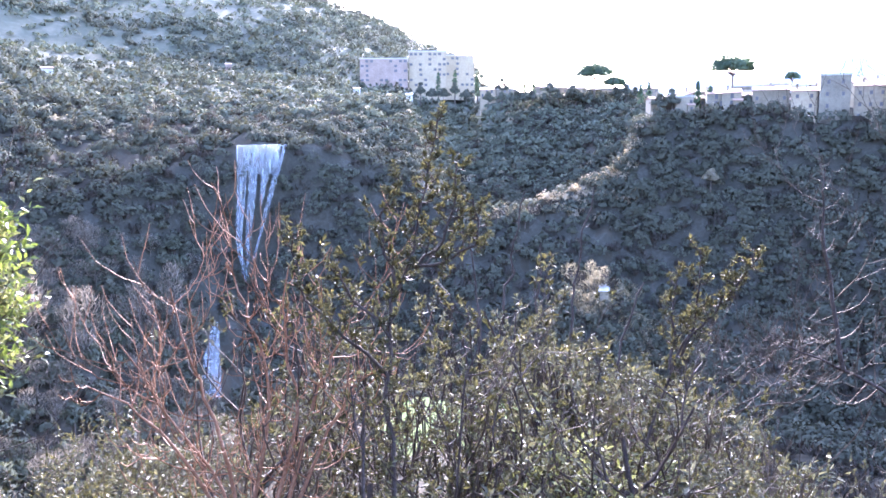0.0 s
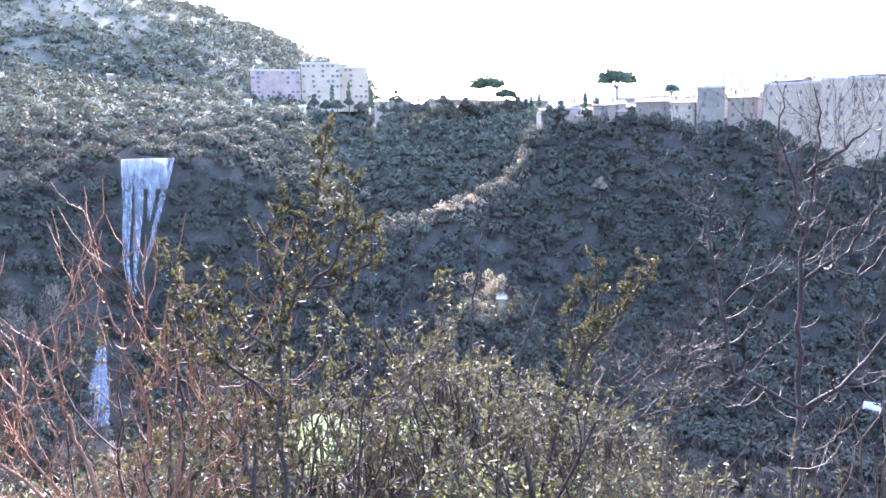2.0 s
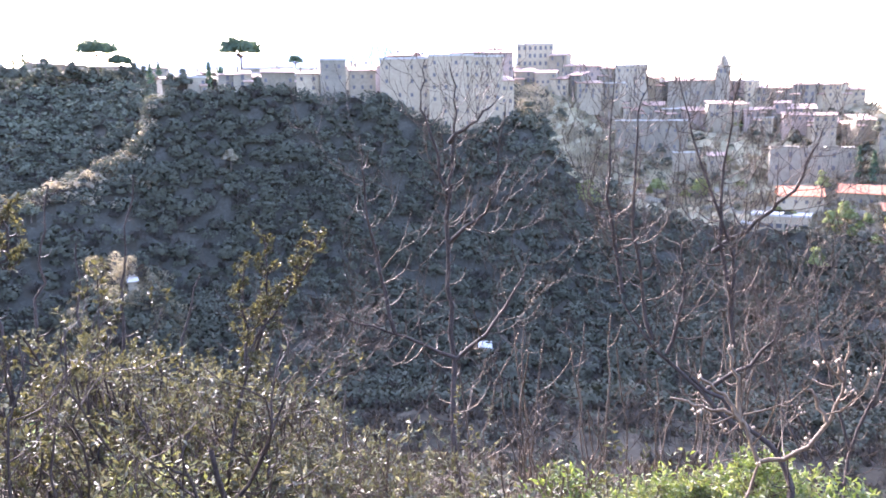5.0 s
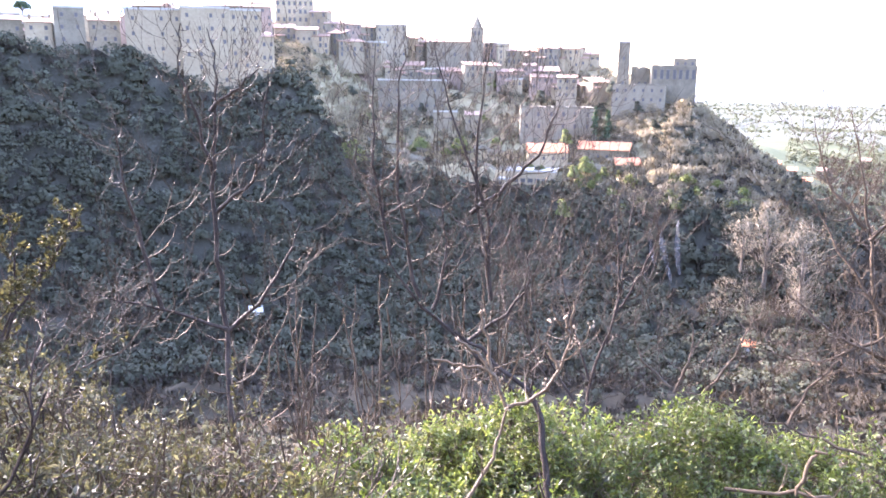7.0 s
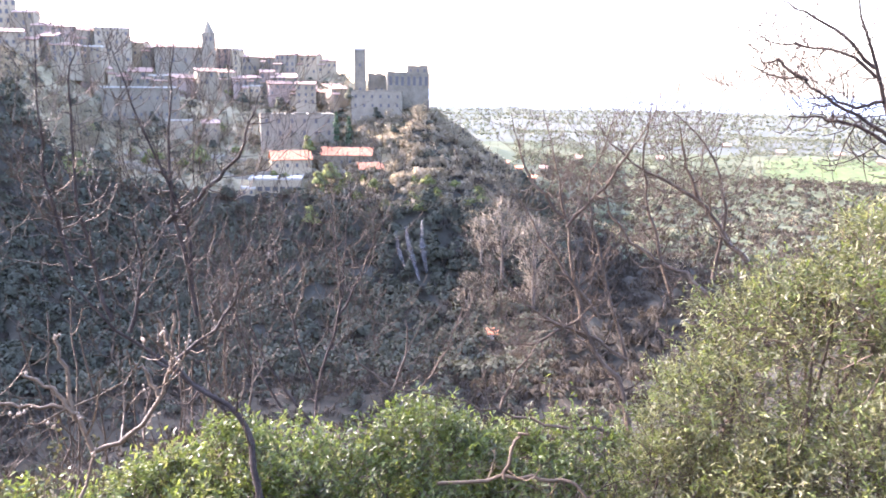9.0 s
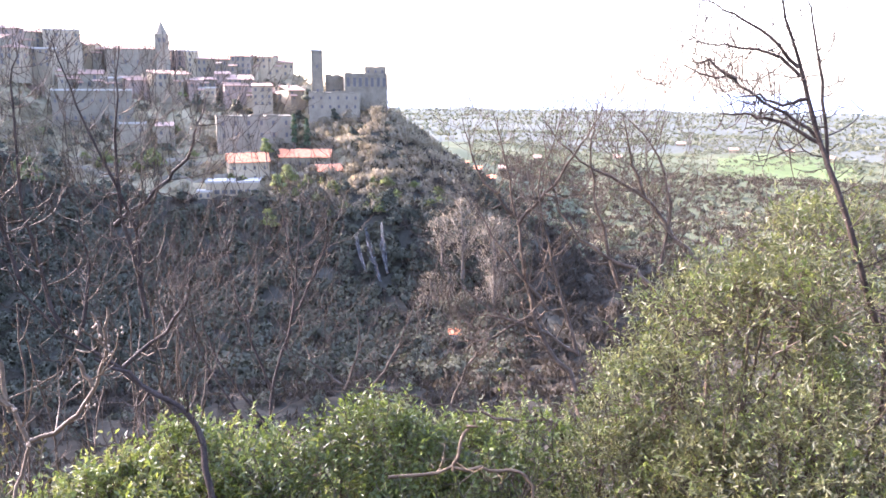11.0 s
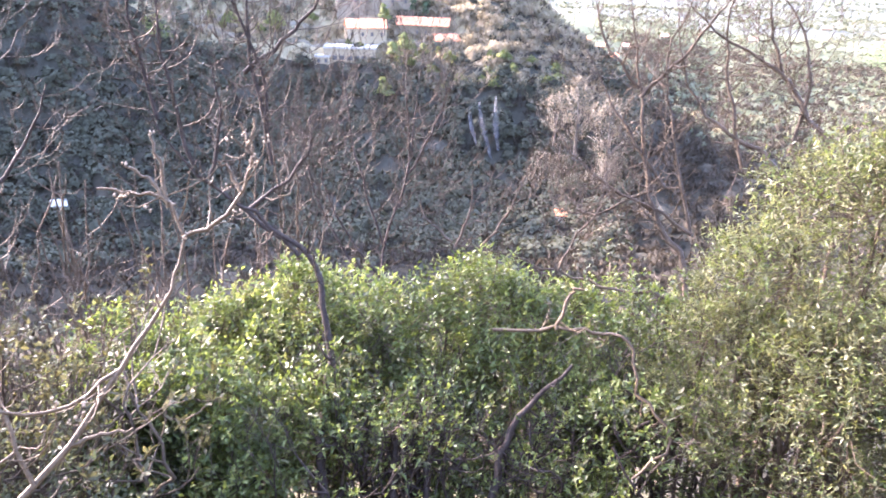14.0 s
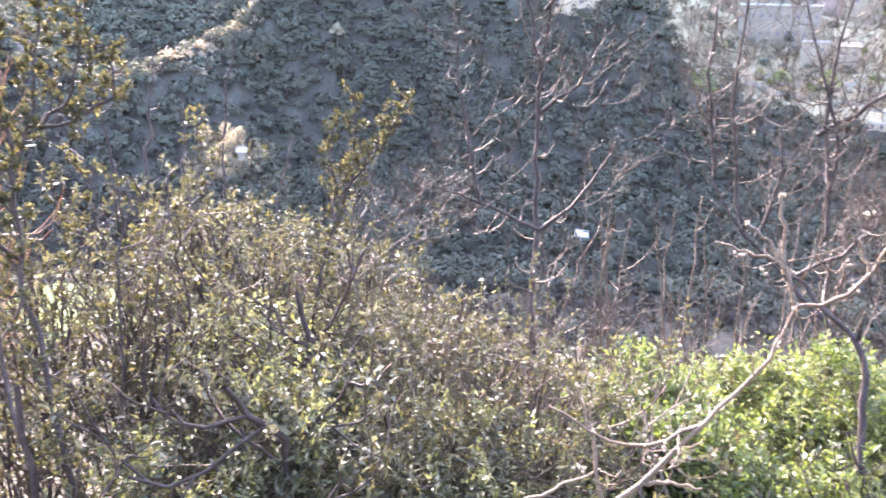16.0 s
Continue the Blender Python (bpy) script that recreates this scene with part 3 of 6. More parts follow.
waterfall("waterfall", "thin grey cascade streaks on the dark cliff below the houses", [
    (down((67.2, -11.4), (67.4, -12.8), (67.9, -14.2)), (0.9, 2.0, 0.9)), (down((67.9, -11.0), (68.3, -13.0), (69.0, -15.0)), (1.0, 2.4, 1.0)), (down((69.1, -10.6), (69.2, -12.6), (69.5, -14.4)), (0.9, 2.2, 0.8))], 5, SEEP, 5)

# ---- the town ----


def window_mesh(w, h):
    """A window: a shadowed pane set back in a raised surround with a sill."""
    bm = bmesh.new()
    t = 0.14
    box(bm, -w / 2 - t, -w / 2, -0.12, 0.02, -t, h + t)
    box(bm, w / 2, w / 2 + t, -0.12, 0.02, -t, h + t)
    box(bm, -w / 2, w / 2, -0.12, 0.02, h, h + t)
    box(bm, -w / 2 - 0.1, w / 2 + 0.1, -0.2, 0.02, -t, 0)
    n = len(bm.faces)
    box(bm, -w / 2, w / 2, -0.04, 0.02, 0, h)
    bm.faces.ensure_lookup_table()
    for f in bm.faces[n:]:
        f.material_index = 1
    me = bpy.data.meshes.new("window")
    bm.to_mesh(me)
    bm.free()
    for m in (SHUTTER, GLASS):
        me.materials.append(m)
    return me


SMALL_WINDOW, TALL_WINDOW, WIDE_WINDOW, HIGH_OPENING = window_mesh(0.9, 1.3), window_mesh(1.1, 1.9), window_mesh(1.9, 1.5), window_mesh(1.3, 4.2)


def house(name, label, b0, b1, base, top, r, wall=STUCCO, roof="gable", tiles=TERRACOTTA, floors=3, columns=3, depth=10.0, yaw=0.0, pane=SMALL_WINDOW, ground_drop=9.0, category="house", seed=0, chimney=True, skip=0.12, pitch=0.17, wing=False):
    """A house that spans two bearings and two height angles at a distance. Its front looks to the lookout, turned by yaw degrees."""
    rng = random.Random(seed * 7919 + int(b0 * 100))
    mid = (b0 + b1) / 2
    width = 2 * r * math.tan(radians(b1 - b0) / 2) / max(0.5, math.cos(radians(yaw)))
    z0, z1 = r * math.tan(radians(base)), r * math.tan(radians(top))
    height = z1 - z0
    root = new(name)
    root.matrix_world = Matrix.Translation(toward(mid, 0, r) + Vector((0, 0, z0))) @ Matrix.Rotation(radians(-mid + yaw), 4, "Z")
    tagged(root, label, category, group="houses of the old town" if name == "house" else "")
    bm = bmesh.new()
    box(bm, -width / 2, width / 2, 0, depth, -ground_drop, height)
    bmesh.ops.bevel(bm, geom=[e for e in bm.edges if abs(e.verts[0].co.z - e.verts[1].co.z) > 1], offset=0.12, segments=1, affect="EDGES")
    part("wall", bm, wall, root)
    bm = bmesh.new()
    if roof == "gable":
        rise, o, t = min(width, depth) * pitch, 0.5, 0.28
        prof = [(-o, 0.0), (depth / 2, rise), (depth + o, 0.0), (depth + o, t), (depth / 2, rise + t), (-o, t)]
        ends = [[bm.verts.new((x, y, height + z)) for y, z in prof] for x in (-width / 2 - 0.4, width / 2 + 0.4)]
        n = len(prof)
        for i in range(n):
            bm.faces.new((ends[0][i], ends[0][(i + 1) % n], ends[1][(i + 1) % n], ends[1][i]))
        for e in ends:
            bm.faces.new((e[0], e[1], e[4], e[5]))
            bm.faces.new((e[1], e[2], e[3], e[4]))
        # a closed gable under the tiles
        for x in (-width / 2 + 0.02, width / 2 - 0.02):
            bm.faces.new([bm.verts.new(p) for p in ((x, 0, height), (x, depth, height), (x, depth / 2, height + rise))])
    elif roof == "shed":
        rise, o, t = depth * 0.22, 0.5, 0.25
        lo, hi = height - 0.05, height + rise
        pts = [(-o, lo), (depth + o, hi), (depth + o, hi + t), (-o, lo + t)]
        ends = [[bm.verts.new((x, y, z)) for y, z in pts] for x in (-width / 2 - 0.4, width / 2 + 0.4)]
        for i in range(4):
            bm.faces.new((ends[0][i], ends[0][(i + 1) % 4], ends[1][(i + 1) % 4], ends[1][i]))
        for e in ends:
            bm.faces.new(e)
    elif roof == "ruin":
        box(bm, -width / 2 - 0.1, width / 2 + 0.1, -0.1, depth + 0.1, height, height + 0.3)
        x = -width / 2
        while x < width / 2 - 1.2:
            w = rng.uniform(2.5, 7.0)
            box(bm, x, min(width / 2, x + w), 0.02, 0.9, height + 0.3, height + 0.3 + rng.uniform(0.1, 0.8))
            x += w + rng.uniform(0.0, 2.0)
    else:
        box(bm, -width / 2 - 0.25, width / 2 + 0.25, -0.25, depth + 0.25, height, height + 0.3)
        for x0, x1, y0, y1 in ((-width / 2 - 0.2, width / 2 + 0.2, -0.2, 0.05), (-width / 2 - 0.2, -width / 2 + 0.05, 0.05, depth), (width / 2 - 0.05, width / 2 + 0.2, 0.05, depth)):
            box(bm, x0, x1, y0, y1, height + 0.3, height + 0.8)
    bmesh.ops.recalc_face_normals(bm, faces=bm.faces)
    top_ob = part("roof", bm, wall if roof == "ruin" else tiles if roof != "flat" else SCREED, root)
    if chimney and roof in ("gable", "shed"):
        bm = bmesh.new()
        x = (rng.random() - 0.5) * width * 0.6
        box(bm, x - 0.4, x + 0.4, depth * 0.5 - 0.4, depth * 0.5 + 0.4, height, height + depth * 0.17 + 1.6)
        box(bm, x - 0.55, x + 0.55, depth * 0.5 - 0.55, depth * 0.5 + 0.55, height + depth * 0.17 + 1.6, height + depth * 0.17 + 1.8)
        part("chimney", bm, STUCCO, top_ob)
    if wing:
        side, ww, wh = rng.choice([-1, 1]), width * rng.uniform(0.3, 0.5), height * rng.uniform(0.45, 0.75)
        x0 = -width / 2 - 0.3 if side < 0 else width / 2 - ww + 0.3
        bm = bmesh.new()
        box(bm, x0, x0 + ww, -2.6, -0.02, -ground_drop, wh)
        wing_ob = part("wing", bm, wall, root)
        bm = bmesh.new()
        pts = [(-3.0, wh), (-0.03, wh + 0.8), (-0.03, wh + 1.05), (-3.0, wh + 0.25)]
        ends = [[bm.verts.new((x, y, z)) for y, z in pts] for x in (x0 - 0.3, x0 + ww + 0.3)]
        for i in range(4):
            bm.faces.new((ends[0][i], ends[0][(i + 1) % 4], ends[1][(i + 1) % 4], ends[1][i]))
        for e in ends:
            bm.faces.new(e)
        bmesh.ops.recalc_face_normals(bm, faces=bm.faces)
        part("wing_roof", bm, tiles, wing_ob)
        w = child("window", pane, wing_ob)
        w.location = (x0 + ww / 2, -2.61, wh * 0.45)
    step = height / max(1, floors)
    for fl in range(floors):
        for c in range(columns):
            if rng.random() < skip:
                continue
            w = child("window", pane, root)
            w.location = (-width / 2 + width * (c + 0.5) / columns + (rng.random() - 0.5) * 0.4, -0.01, step * fl + step * 0.32)
    return root


# the great pale block on the brink: five bays that stand at slightly different angles
house("apartment_block", "large pale cream apartment block with small windows on the cliff edge", 30.5, 34.2, -0.6, 3.3, 338, PLASTER, "flat", floors=4, columns=4, depth=16, yaw=-9, ground_drop=16, category="building", skip=0.25, seed=1)
house("apartment_block", "large pale cream apartment block stepping forward over the cliff", 34.0, 37.2, -1.6, 3.5, 334, PLASTER, "flat", floors=6, columns=4, depth=18, yaw=3, ground_drop=18, category="building", skip=0.15, seed=2)
house("apartment_block", "large pale cream apartment block with a bright corner", 37.1, 39.3, -1.4, 3.4, 336, PLASTER, "flat", floors=6, columns=3, depth=18, yaw=10, ground_drop=16, category="building", skip=0.1, seed=3)
house("annexe", "lower pale plastered annexe at the end of the apartment block", 39.2, 40.1, -1.0, 1.7, 338, PLASTER, "shed", floors=3, columns=2, depth=10, yaw=12, ground_drop=12, category="building", seed=4)

# the row of old houses along the brink between the pines and the block
HOUSE_LABELS = ["tall narrow stucco house on the brink with small windows", "old plastered town house with a tiled roof above the cliff", "low stone house with a tiled roof among the trees", "weathered ochre town house with shuttered windows", "pale town house with terracotta roof in the crowded old town"]


def row_of_houses(seed, start, stop, r0, base, low, high, wide, walls):
    rng = random.Random(seed)
    b = start
    while b < stop:
        w = wide * (0.65 + 0.8 * rng.random())
        f = (b - start) / (stop - start)
        g = base[0] + (base[1] - base[0]) * f
        t = g + low + (high - low) * rng.random()
        r = r0[0] + (r0[1] - r0[0]) * f + rng.uniform(-5, 5)
        h = (t - g) / 57.3 * r
        house("house", rng.choice(HOUSE_LABELS), b, b + w, g, t, r, rng.choice(walls), rng.choice(["gable", "gable", "gable", "shed", "shed", "flat"]), TERRACOTTA, max(1, round(h / 3.2)), max(1, round(w / 57.3 * r / 2.9)), rng.uniform(7, 11), rng.uniform(-32, 32), rng.choice([SMALL_WINDOW, TALL_WINDOW]), 8, seed=rng.randrange(999), skip=0.4, wing=rng.random() < 0.55)
        b += w * rng.uniform(0.75, 1.02)


WALLS = [STUCCO, STUCCO, STONE, STONE, PLASTER, PINKWALL]
house("house", "tall dark stone tower house on the brink", 26.3, 28.1, 0.2, 3.25, 342, STONE, "flat", floors=4, columns=2, depth=9, yaw=6, seed=11)
house("house", "narrow plastered house beside the tower house", 28.3, 30.2, 0.3, 2.5, 346, STUCCO, "gable", floors=3, columns=3, seed=12)
house("house", "pale plastered house with a terrace above the cliff", 24.6, 26.2, 0.4, 2.3, 345, PLASTER, "shed", floors=3, columns=2, depth=8, seed=13)
house("house", "low plastered house with a tiled roof on the brink", 22.2, 24.5, 0.6, 2.4, 348, STUCCO, "gable", floors=2, columns=4, seed=14)
row_of_houses(31, 15.6, 22.0, (352, 352), (0.9, 0.8), 1.0, 1.6, 1.5, WALLS)
row_of_houses(32, 17.0, 30.0, (385, 380), (1.2, 1.3), 0.9, 1.5, 1.7, WALLS)
row_of_houses(33, 21.0, 31.0, (415, 410), (1.5, 1.7), 0.8, 1.4, 1.7, WALLS)
row_of_houses(34, 31.0, 39.5, (395, 400), (1.6, 1.9), 1.5, 2.2, 1.7, WALLS)
# the hill behind, climbing to a long block at the summit
house("palace", "long pale block on the summit of the old town", 40.3, 42.9, 2.6, 4.2, 455, PLASTER, "flat", floors=3, columns=7, depth=14, category="building", pane=TALL_WINDOW, seed=21)
house("house", "domed roofed old building behind the apartment block", 38.2, 39.6, 2.4, 3.9, 440, STUCCO, "gable", floors=2, columns=3, seed=22)
row_of_houses(35, 40.2, 46.5, (420, 425), (0.7, 0.2), 1.0, 1.8, 1.35, WALLS)
row_of_houses(36, 42.6, 47.0, (445, 450), (1.7, 1.2), 1.0, 1.7, 1.3, WALLS)
row_of_houses(38, 46.2, 54.0, (460, 465), (0.6, 0.2), 0.8, 1.4, 1.5, WALLS)
row_of_houses(39, 46.0, 58.5, (432, 432), (-1.0, -1.1), 0.5, 1.1, 1.3, WALLS)
row_of_houses(40, 54.8, 62.8, (465, 450), (0.0, -0.3), 0.9, 1.5, 1.2, WALLS)
row_of_houses(41, 56.5, 63.5, (430, 415), (-1.6, -2.0), 0.45, 0.9, 1.2, WALLS)
house("house", "flat roofed plastered block at the edge of the old town", 47.2, 49.4, 0.4, 2.6, 450, STUCCO, "flat", floors=4, columns=4, seed=23)
house("long_building", "long grey stone building with a pale flat roof among gardens", 47.3, 52.2, -3.4, -1.2, 398, STONE, "flat", floors=2, columns=9, depth=9, yaw=-4, category="building", seed=24)
house("house", "low ochre shed with a pale flat roof in the gardens", 51.3, 53.0, -4.2, -3.4, 385, STUCCO, "flat", floors=1, columns=2, depth=6, seed=25)
house("house", "low garden shed with a tiled roof", 53.6, 54.8, -4.4, -3.6, 384, STUCCO, "shed", floors=1, columns=2, depth=6, seed=26)
house("stone_house", "large weathered stone house with rows of dark windows", 57.6, 62.8, -4.7, -3.0, 378, STONE, "ruin", floors=2, columns=6, depth=12, yaw=5, pane=TALL_WINDOW, category="building", seed=27, skip=0.0)
house("house", "narrow ochre house on the slope under the castle", 60.1, 61.5, -2.3, -0.9, 405, STUCCO, "gable", floors=3, columns=3, depth=8, seed=28)
house("villa", "cream villa with a bright orange tiled roof in the gardens", 58.3, 61.1, -7.6, -6.2, 352, PLASTER, "gable", ORANGE, floors=2, columns=4, depth=11, yaw=8, category="house", seed=29, pitch=0.32)
house("villa", "long low villa with orange tiled roof beside the gardens", 61.7, 65.4, -6.7, -5.9, 362, STUCCO, "gable", ORANGE, floors=1, columns=6, depth=10, yaw=-8, category="house", seed=30, pitch=0.32)
house("villa", "small house with an orange tiled roof at the wood's edge", 64.6, 66.3, -7.5, -6.9, 352, STUCCO, "gable", ORANGE, floors=1, columns=2, depth=8, yaw=15, category="house", seed=31, pitch=0.32)
house("pavilion", "pale flat roofed pavilion with a terrace above the cliff", 56.6, 60.3, -8.7, -7.6, 337, PLASTER, "flat", floors=1, columns=7, depth=14, yaw=-6, pane=WIDE_WINDOW, category="building", seed=32, skip=0.0, ground_drop=3.0)
house("pavilion", "pale annexe of the pavilion with a low parapet", 56.0, 57.0, -8.7, -8.2, 336, PLASTER, "flat", floors=1, columns=2, depth=7, yaw=-6, category="building", seed=33)
# the castle at the end of the rock
house("castle", "ruined stone castle block with tall arched windows", 66.6, 69.6, -1.25, -0.05, 398, STONE, "ruin", floors=1, columns=7, depth=15, yaw=6, pane=HIGH_OPENING, category="castle", seed=34, skip=0.0)
house("castle", "broken upper storey of the stone castle", 68.0, 69.5, -0.1, 0.45, 403, STONE, "ruin", floors=1, columns=3, depth=9, category="castle", seed=35, ground_drop=2, skip=0.0)
house("castle", "lower stone castle wing with dark window openings", 64.0, 67.6, -2.6, -1.35, 392, STONE, "ruin", floors=2, columns=6, depth=10, yaw=-5, category="castle", seed=36)
house("tower", "square stone tower rising above the castle", 64.25, 65.05, -1.8, 1.55, 402, STONE, "flat", floors=2, columns=1, depth=5.5, category="tower", seed=37, ground_drop=10)
house("castle", "stone curtain wall beside the square tower", 65.2, 66.8, -1.8, -0.2, 408, STONE, "ruin", floors=1, columns=4, depth=8, category="castle", seed=38)
# blocks of flats across the valley under the mountain
house("apartment_building", "brick red block of flats under the mountain", -5.0, -1.6, 2.7, 5.0, 575, PINKWALL, "flat", floors=7, columns=10, depth=16, category="building", seed=41, pane=WIDE_WINDOW, skip=0.62)
house("apartment_building", "pale pink block of flats under the mountain", -1.5, 1.2, 3.0, 5.5, 580, PLASTER, "flat", floors=7, columns=8, depth=16, category="building", seed=42, pane=WIDE_WINDOW, skip=0.62)
house("apartment_building", "pale block of flats stepping down the hill", 1.1, 3.2, 3.0, 5.2, 590, PLASTER, "flat", floors=6, columns=6, depth=16, yaw=12, category="building", seed=43, pane=WIDE_WINDOW, skip=0.62)
row_of_houses(51, 3.6, 15.0, (505, 490), (2.2, 1.9), 0.35, 0.8, 1.6, WALLS)
house("chapel", "small white chapel among trees above the cliff", -5.5, -5.0, 2.2, 2.95, 520, WHITE, "gable", floors=1, columns=1, depth=6, category="chapel", seed=44, chimney=False)
for k, bb in enumerate((-6.3, -4.4, -2.8, -1.5)):
    house("greenhouse", "small white greenhouse on the terrace above the cliff", bb - 0.25, bb + 0.25, 2.15, 2.5, 515, WHITE, "shed", WHITE, floors=1, columns=1, depth=5, category="shed", seed=45 + k, chimney=False)
house("house", "small white farmhouse on the mountain terraces", -25.8, -25.1, 3.6, 4.1, 560, WHITE, "gable", floors=1, columns=2, depth=7, seed=49, chimney=False)
house("house", "small pink farmhouse on the mountain side", -14.3, -13.9, 4.1, 4.6, 650, PINKWALL, "gable", floors=1, columns=1, depth=6, seed=50, chimney=False)
# low houses on the plain and the gorge floor
for k, (bb, rr) in enumerate(((75.2, 640), (76.2, 655), (77.2, 630), (78.0, 760), (86.2, 1150), (80.5, 1050), (94.0, 1380), (97.5, 1450), (100, 1300), (90.5, 1500))):
    g = math.degrees(math.atan2(land_point(bb, rr).z, rr))
    house("farmhouse", "distant plastered farmhouse with a terracotta roof on the plain", bb - 0.3, bb + 0.3, g, g + 260 / rr, rr, STUCCO, "gable", ORANGE if k < 3 else TERRACOTTA, 1, 3, 12, ground_drop=4, seed=60 + k, chimney=False, pitch=0.3)
for label, bb, rr, tiles in (("small pale hut with a flat roof on the gorge floor", 38.0, 262, SCREED), ("small pale hut half hidden in thickets on the gorge floor", 74.6, 268, ORANGE)):
    g = math.degrees(math.atan2(land_point(bb, rr).z, rr))
    house("hut", label, bb - 0.45, bb + 0.45, g + 0.1, g + 0.75, rr, WHITE, "shed", tiles, floors=1, columns=0, depth=4, ground_drop=3, category="hut", seed=71, chimney=False)
house("hut", "pale stone hut among the scrub of the sunny knoll", 12.4, 13.0, -12.0, -11.65, 259, STONE, "shed", SCREED, floors=1, columns=0, depth=5, ground_drop=4, category="hut", seed=73, chimney=False)


def bell_tower():
    r, mid = 452, 54.35
    p = toward(mid, 0.2, r)
    root = new("bell_tower")
    root.matrix_world = Matrix.Translation(p) @ Matrix.Rotation(radians(-mid), 4, "Z")
    tagged(root, "stone church bell tower with a pointed octagonal spire", "bell tower")
    s, h = 3.6, 17.6
    bm = bmesh.new()
    box(bm, -s, s, 0, 2 * s, -12, h)
    for z in (7.5, 13.0):
        box(bm, -s - 0.25, s + 0.25, -0.25, 2 * s + 0.25, z, z + 0.4)
    box(bm, -s - 0.35, s + 0.35, -0.35, 2 * s + 0.35, h, h + 0.5)
    part("shaft", bm, STONE, root)
    bm = bmesh.new()
    bmesh.ops.create_cone(bm, cap_ends=True, segments=8, radius1=s * 0.95, radius2=0.12, depth=7.4, matrix=Matrix.Translation((0, s, h + 0.5 + 3.7)))
    part("spire", bm, STONE, root)
    for x in (-1.1, 1.1):
        w = child("belfry_window", TALL_WINDOW, root)
        w.location = (x, -0.01, 14.2)
    bm = bmesh.new()
    box(bm, -0.06, 0.06, s - 0.06, s + 0.06, h + 7.7, h + 9.2)
    box(bm, -0.45, 0.45, s - 0.06, s + 0.06, h + 8.6, h + 8.75)
    part("cross", bm, IRON, root)


bell_tower()
house("church", "plain stone church nave beside the bell tower", 50.8, 54.0, 0.1, 1.5, 455, STONE, "gable", floors=1, columns=4, depth=12, category="church", seed=81, pane=TALL_WINDOW, chimney=False)

# ---- single trees that stand out ----


def sticks(paths, sides=5):
    """Corners and faces of tapered tubes. paths: rows of (points, first radius, last radius)."""
    V, F, n = [], [], 0
    for pts, r0, r1 in paths:
        pts = [Vector(p) for p in pts]
        m = len(pts)
        u = None
        for i, p in enumerate(pts):
            t = (pts[min(i + 1, m - 1)] - pts[max(i - 1, 0)])
            t = t.normalized() if t.length > 1e-6 else Vector((0, 0, 1))
            u = t.orthogonal() if u is None else u - t * u.dot(t)
            u = u.normalized() if u.length > 1e-6 else t.orthogonal().normalized()
            w = t.cross(u)
            rad = r0 + (r1 - r0) * i / max(1, m - 1)
            for k in range(sides):
                a = 2 * math.pi * k / sides
                V.append(p + (u * math.cos(a) + w * math.sin(a)) * rad)
        for i in range(m - 1):
            for k in range(sides):
                a, b = n + i * sides + k, n + i * sides + (k + 1) % sides
                F.append((a, b, b + sides, a + sides))
        n += m * sides
    return V, F


def tree(name, label, place, height, crown, shape, material, seed, n=260, leaf=0.7, thin=1.0, category="tree"):
    """A tree with trunk, limbs and a crown of tufts. shape: lobes as (x, y, z, radius, flatness) in parts of height and crown."""
    rng = np.random.default_rng(seed)
    root = new(name)
    root.matrix_world = Matrix.Translation(place)
    tagged(root, label, category, group=name.replace("_", " ") + "s across the gorge")
    lobes = [(x * crown, y * crown, z * height, s * crown, fl) for x, y, z, s, fl in shape]
    fork = height * min(0.62, min(l[2] for l in lobes) / height * 0.8)
    paths = [([(0, 0, -1.5), (0.1, 0, fork * 0.5), (0.05, 0.1, fork)], height * 0.03, height * 0.02)]
    for x, y, z, s, fl in lobes:
        paths.append(([(0.05, 0.1, fork), (x * 0.4, y * 0.4, fork + (z - fork) * 0.6), (x, y, z + s * 0.3)], height * 0.016, height * 0.005))
    for k, path in enumerate(paths):
        V, F = sticks([path], 5)
        child("limb" if k else "trunk", fast_mesh("limb" if k else "trunk", V, F, FAR_BARK, True), root)
    if thin > 2:
        V, F, N = feathers(height, crown, n * 3, rng, long=0.45 + height * 0.08, slim=0.1 + 0.004 * height)
        child("crown", fast_mesh("crown", V, F, material, normals=N), root)
        return root
    made, o = [], 0
    for x, y, z, s, fl in lobes:
        V, F, N = tufts([(x, y, z)], [s], n, leaf, rng, fl, thin, 0.0)
        made.append((V, F + o, N))
        o += len(V)
    V, F, N = (np.concatenate(q) for q in zip(*made))
    child("crown", fast_mesh("crown", V, F, material, normals=N), root)
    return root


UMBRELLA = [(-0.62, 0, 0.74, 0.42, 1.35), (0, 0.3, 0.8, 0.6, 1.3), (0.62, 0, 0.74, 0.42, 1.35), (0.1, -0.5, 0.75, 0.45, 1.2), (-0.2, 0.6, 0.75, 0.4, 1.2), (0.32, 0.2, 0.8, 0.42, 1.1), (-0.32, 0, 0.8, 0.42, 1.1)]
ROUND = [(0, 0, 0.62, 0.62, 0.9), (0.45, 0.1, 0.5, 0.5, 0.85), (-0.45, 0, 0.52, 0.5, 0.85), (0.1, -0.4, 0.45, 0.5, 0.8), (0.0, 0.1, 0.8, 0.42, 0.8)]
SPIRE = [(0, 0, 0.12, 0.9, 1.5), (0, 0, 0.32, 0.95, 1.8), (0, 0, 0.52, 0.8, 1.8), (0, 0, 0.7, 0.55, 1.9), (0, 0, 0.85, 0.3, 2.0)]
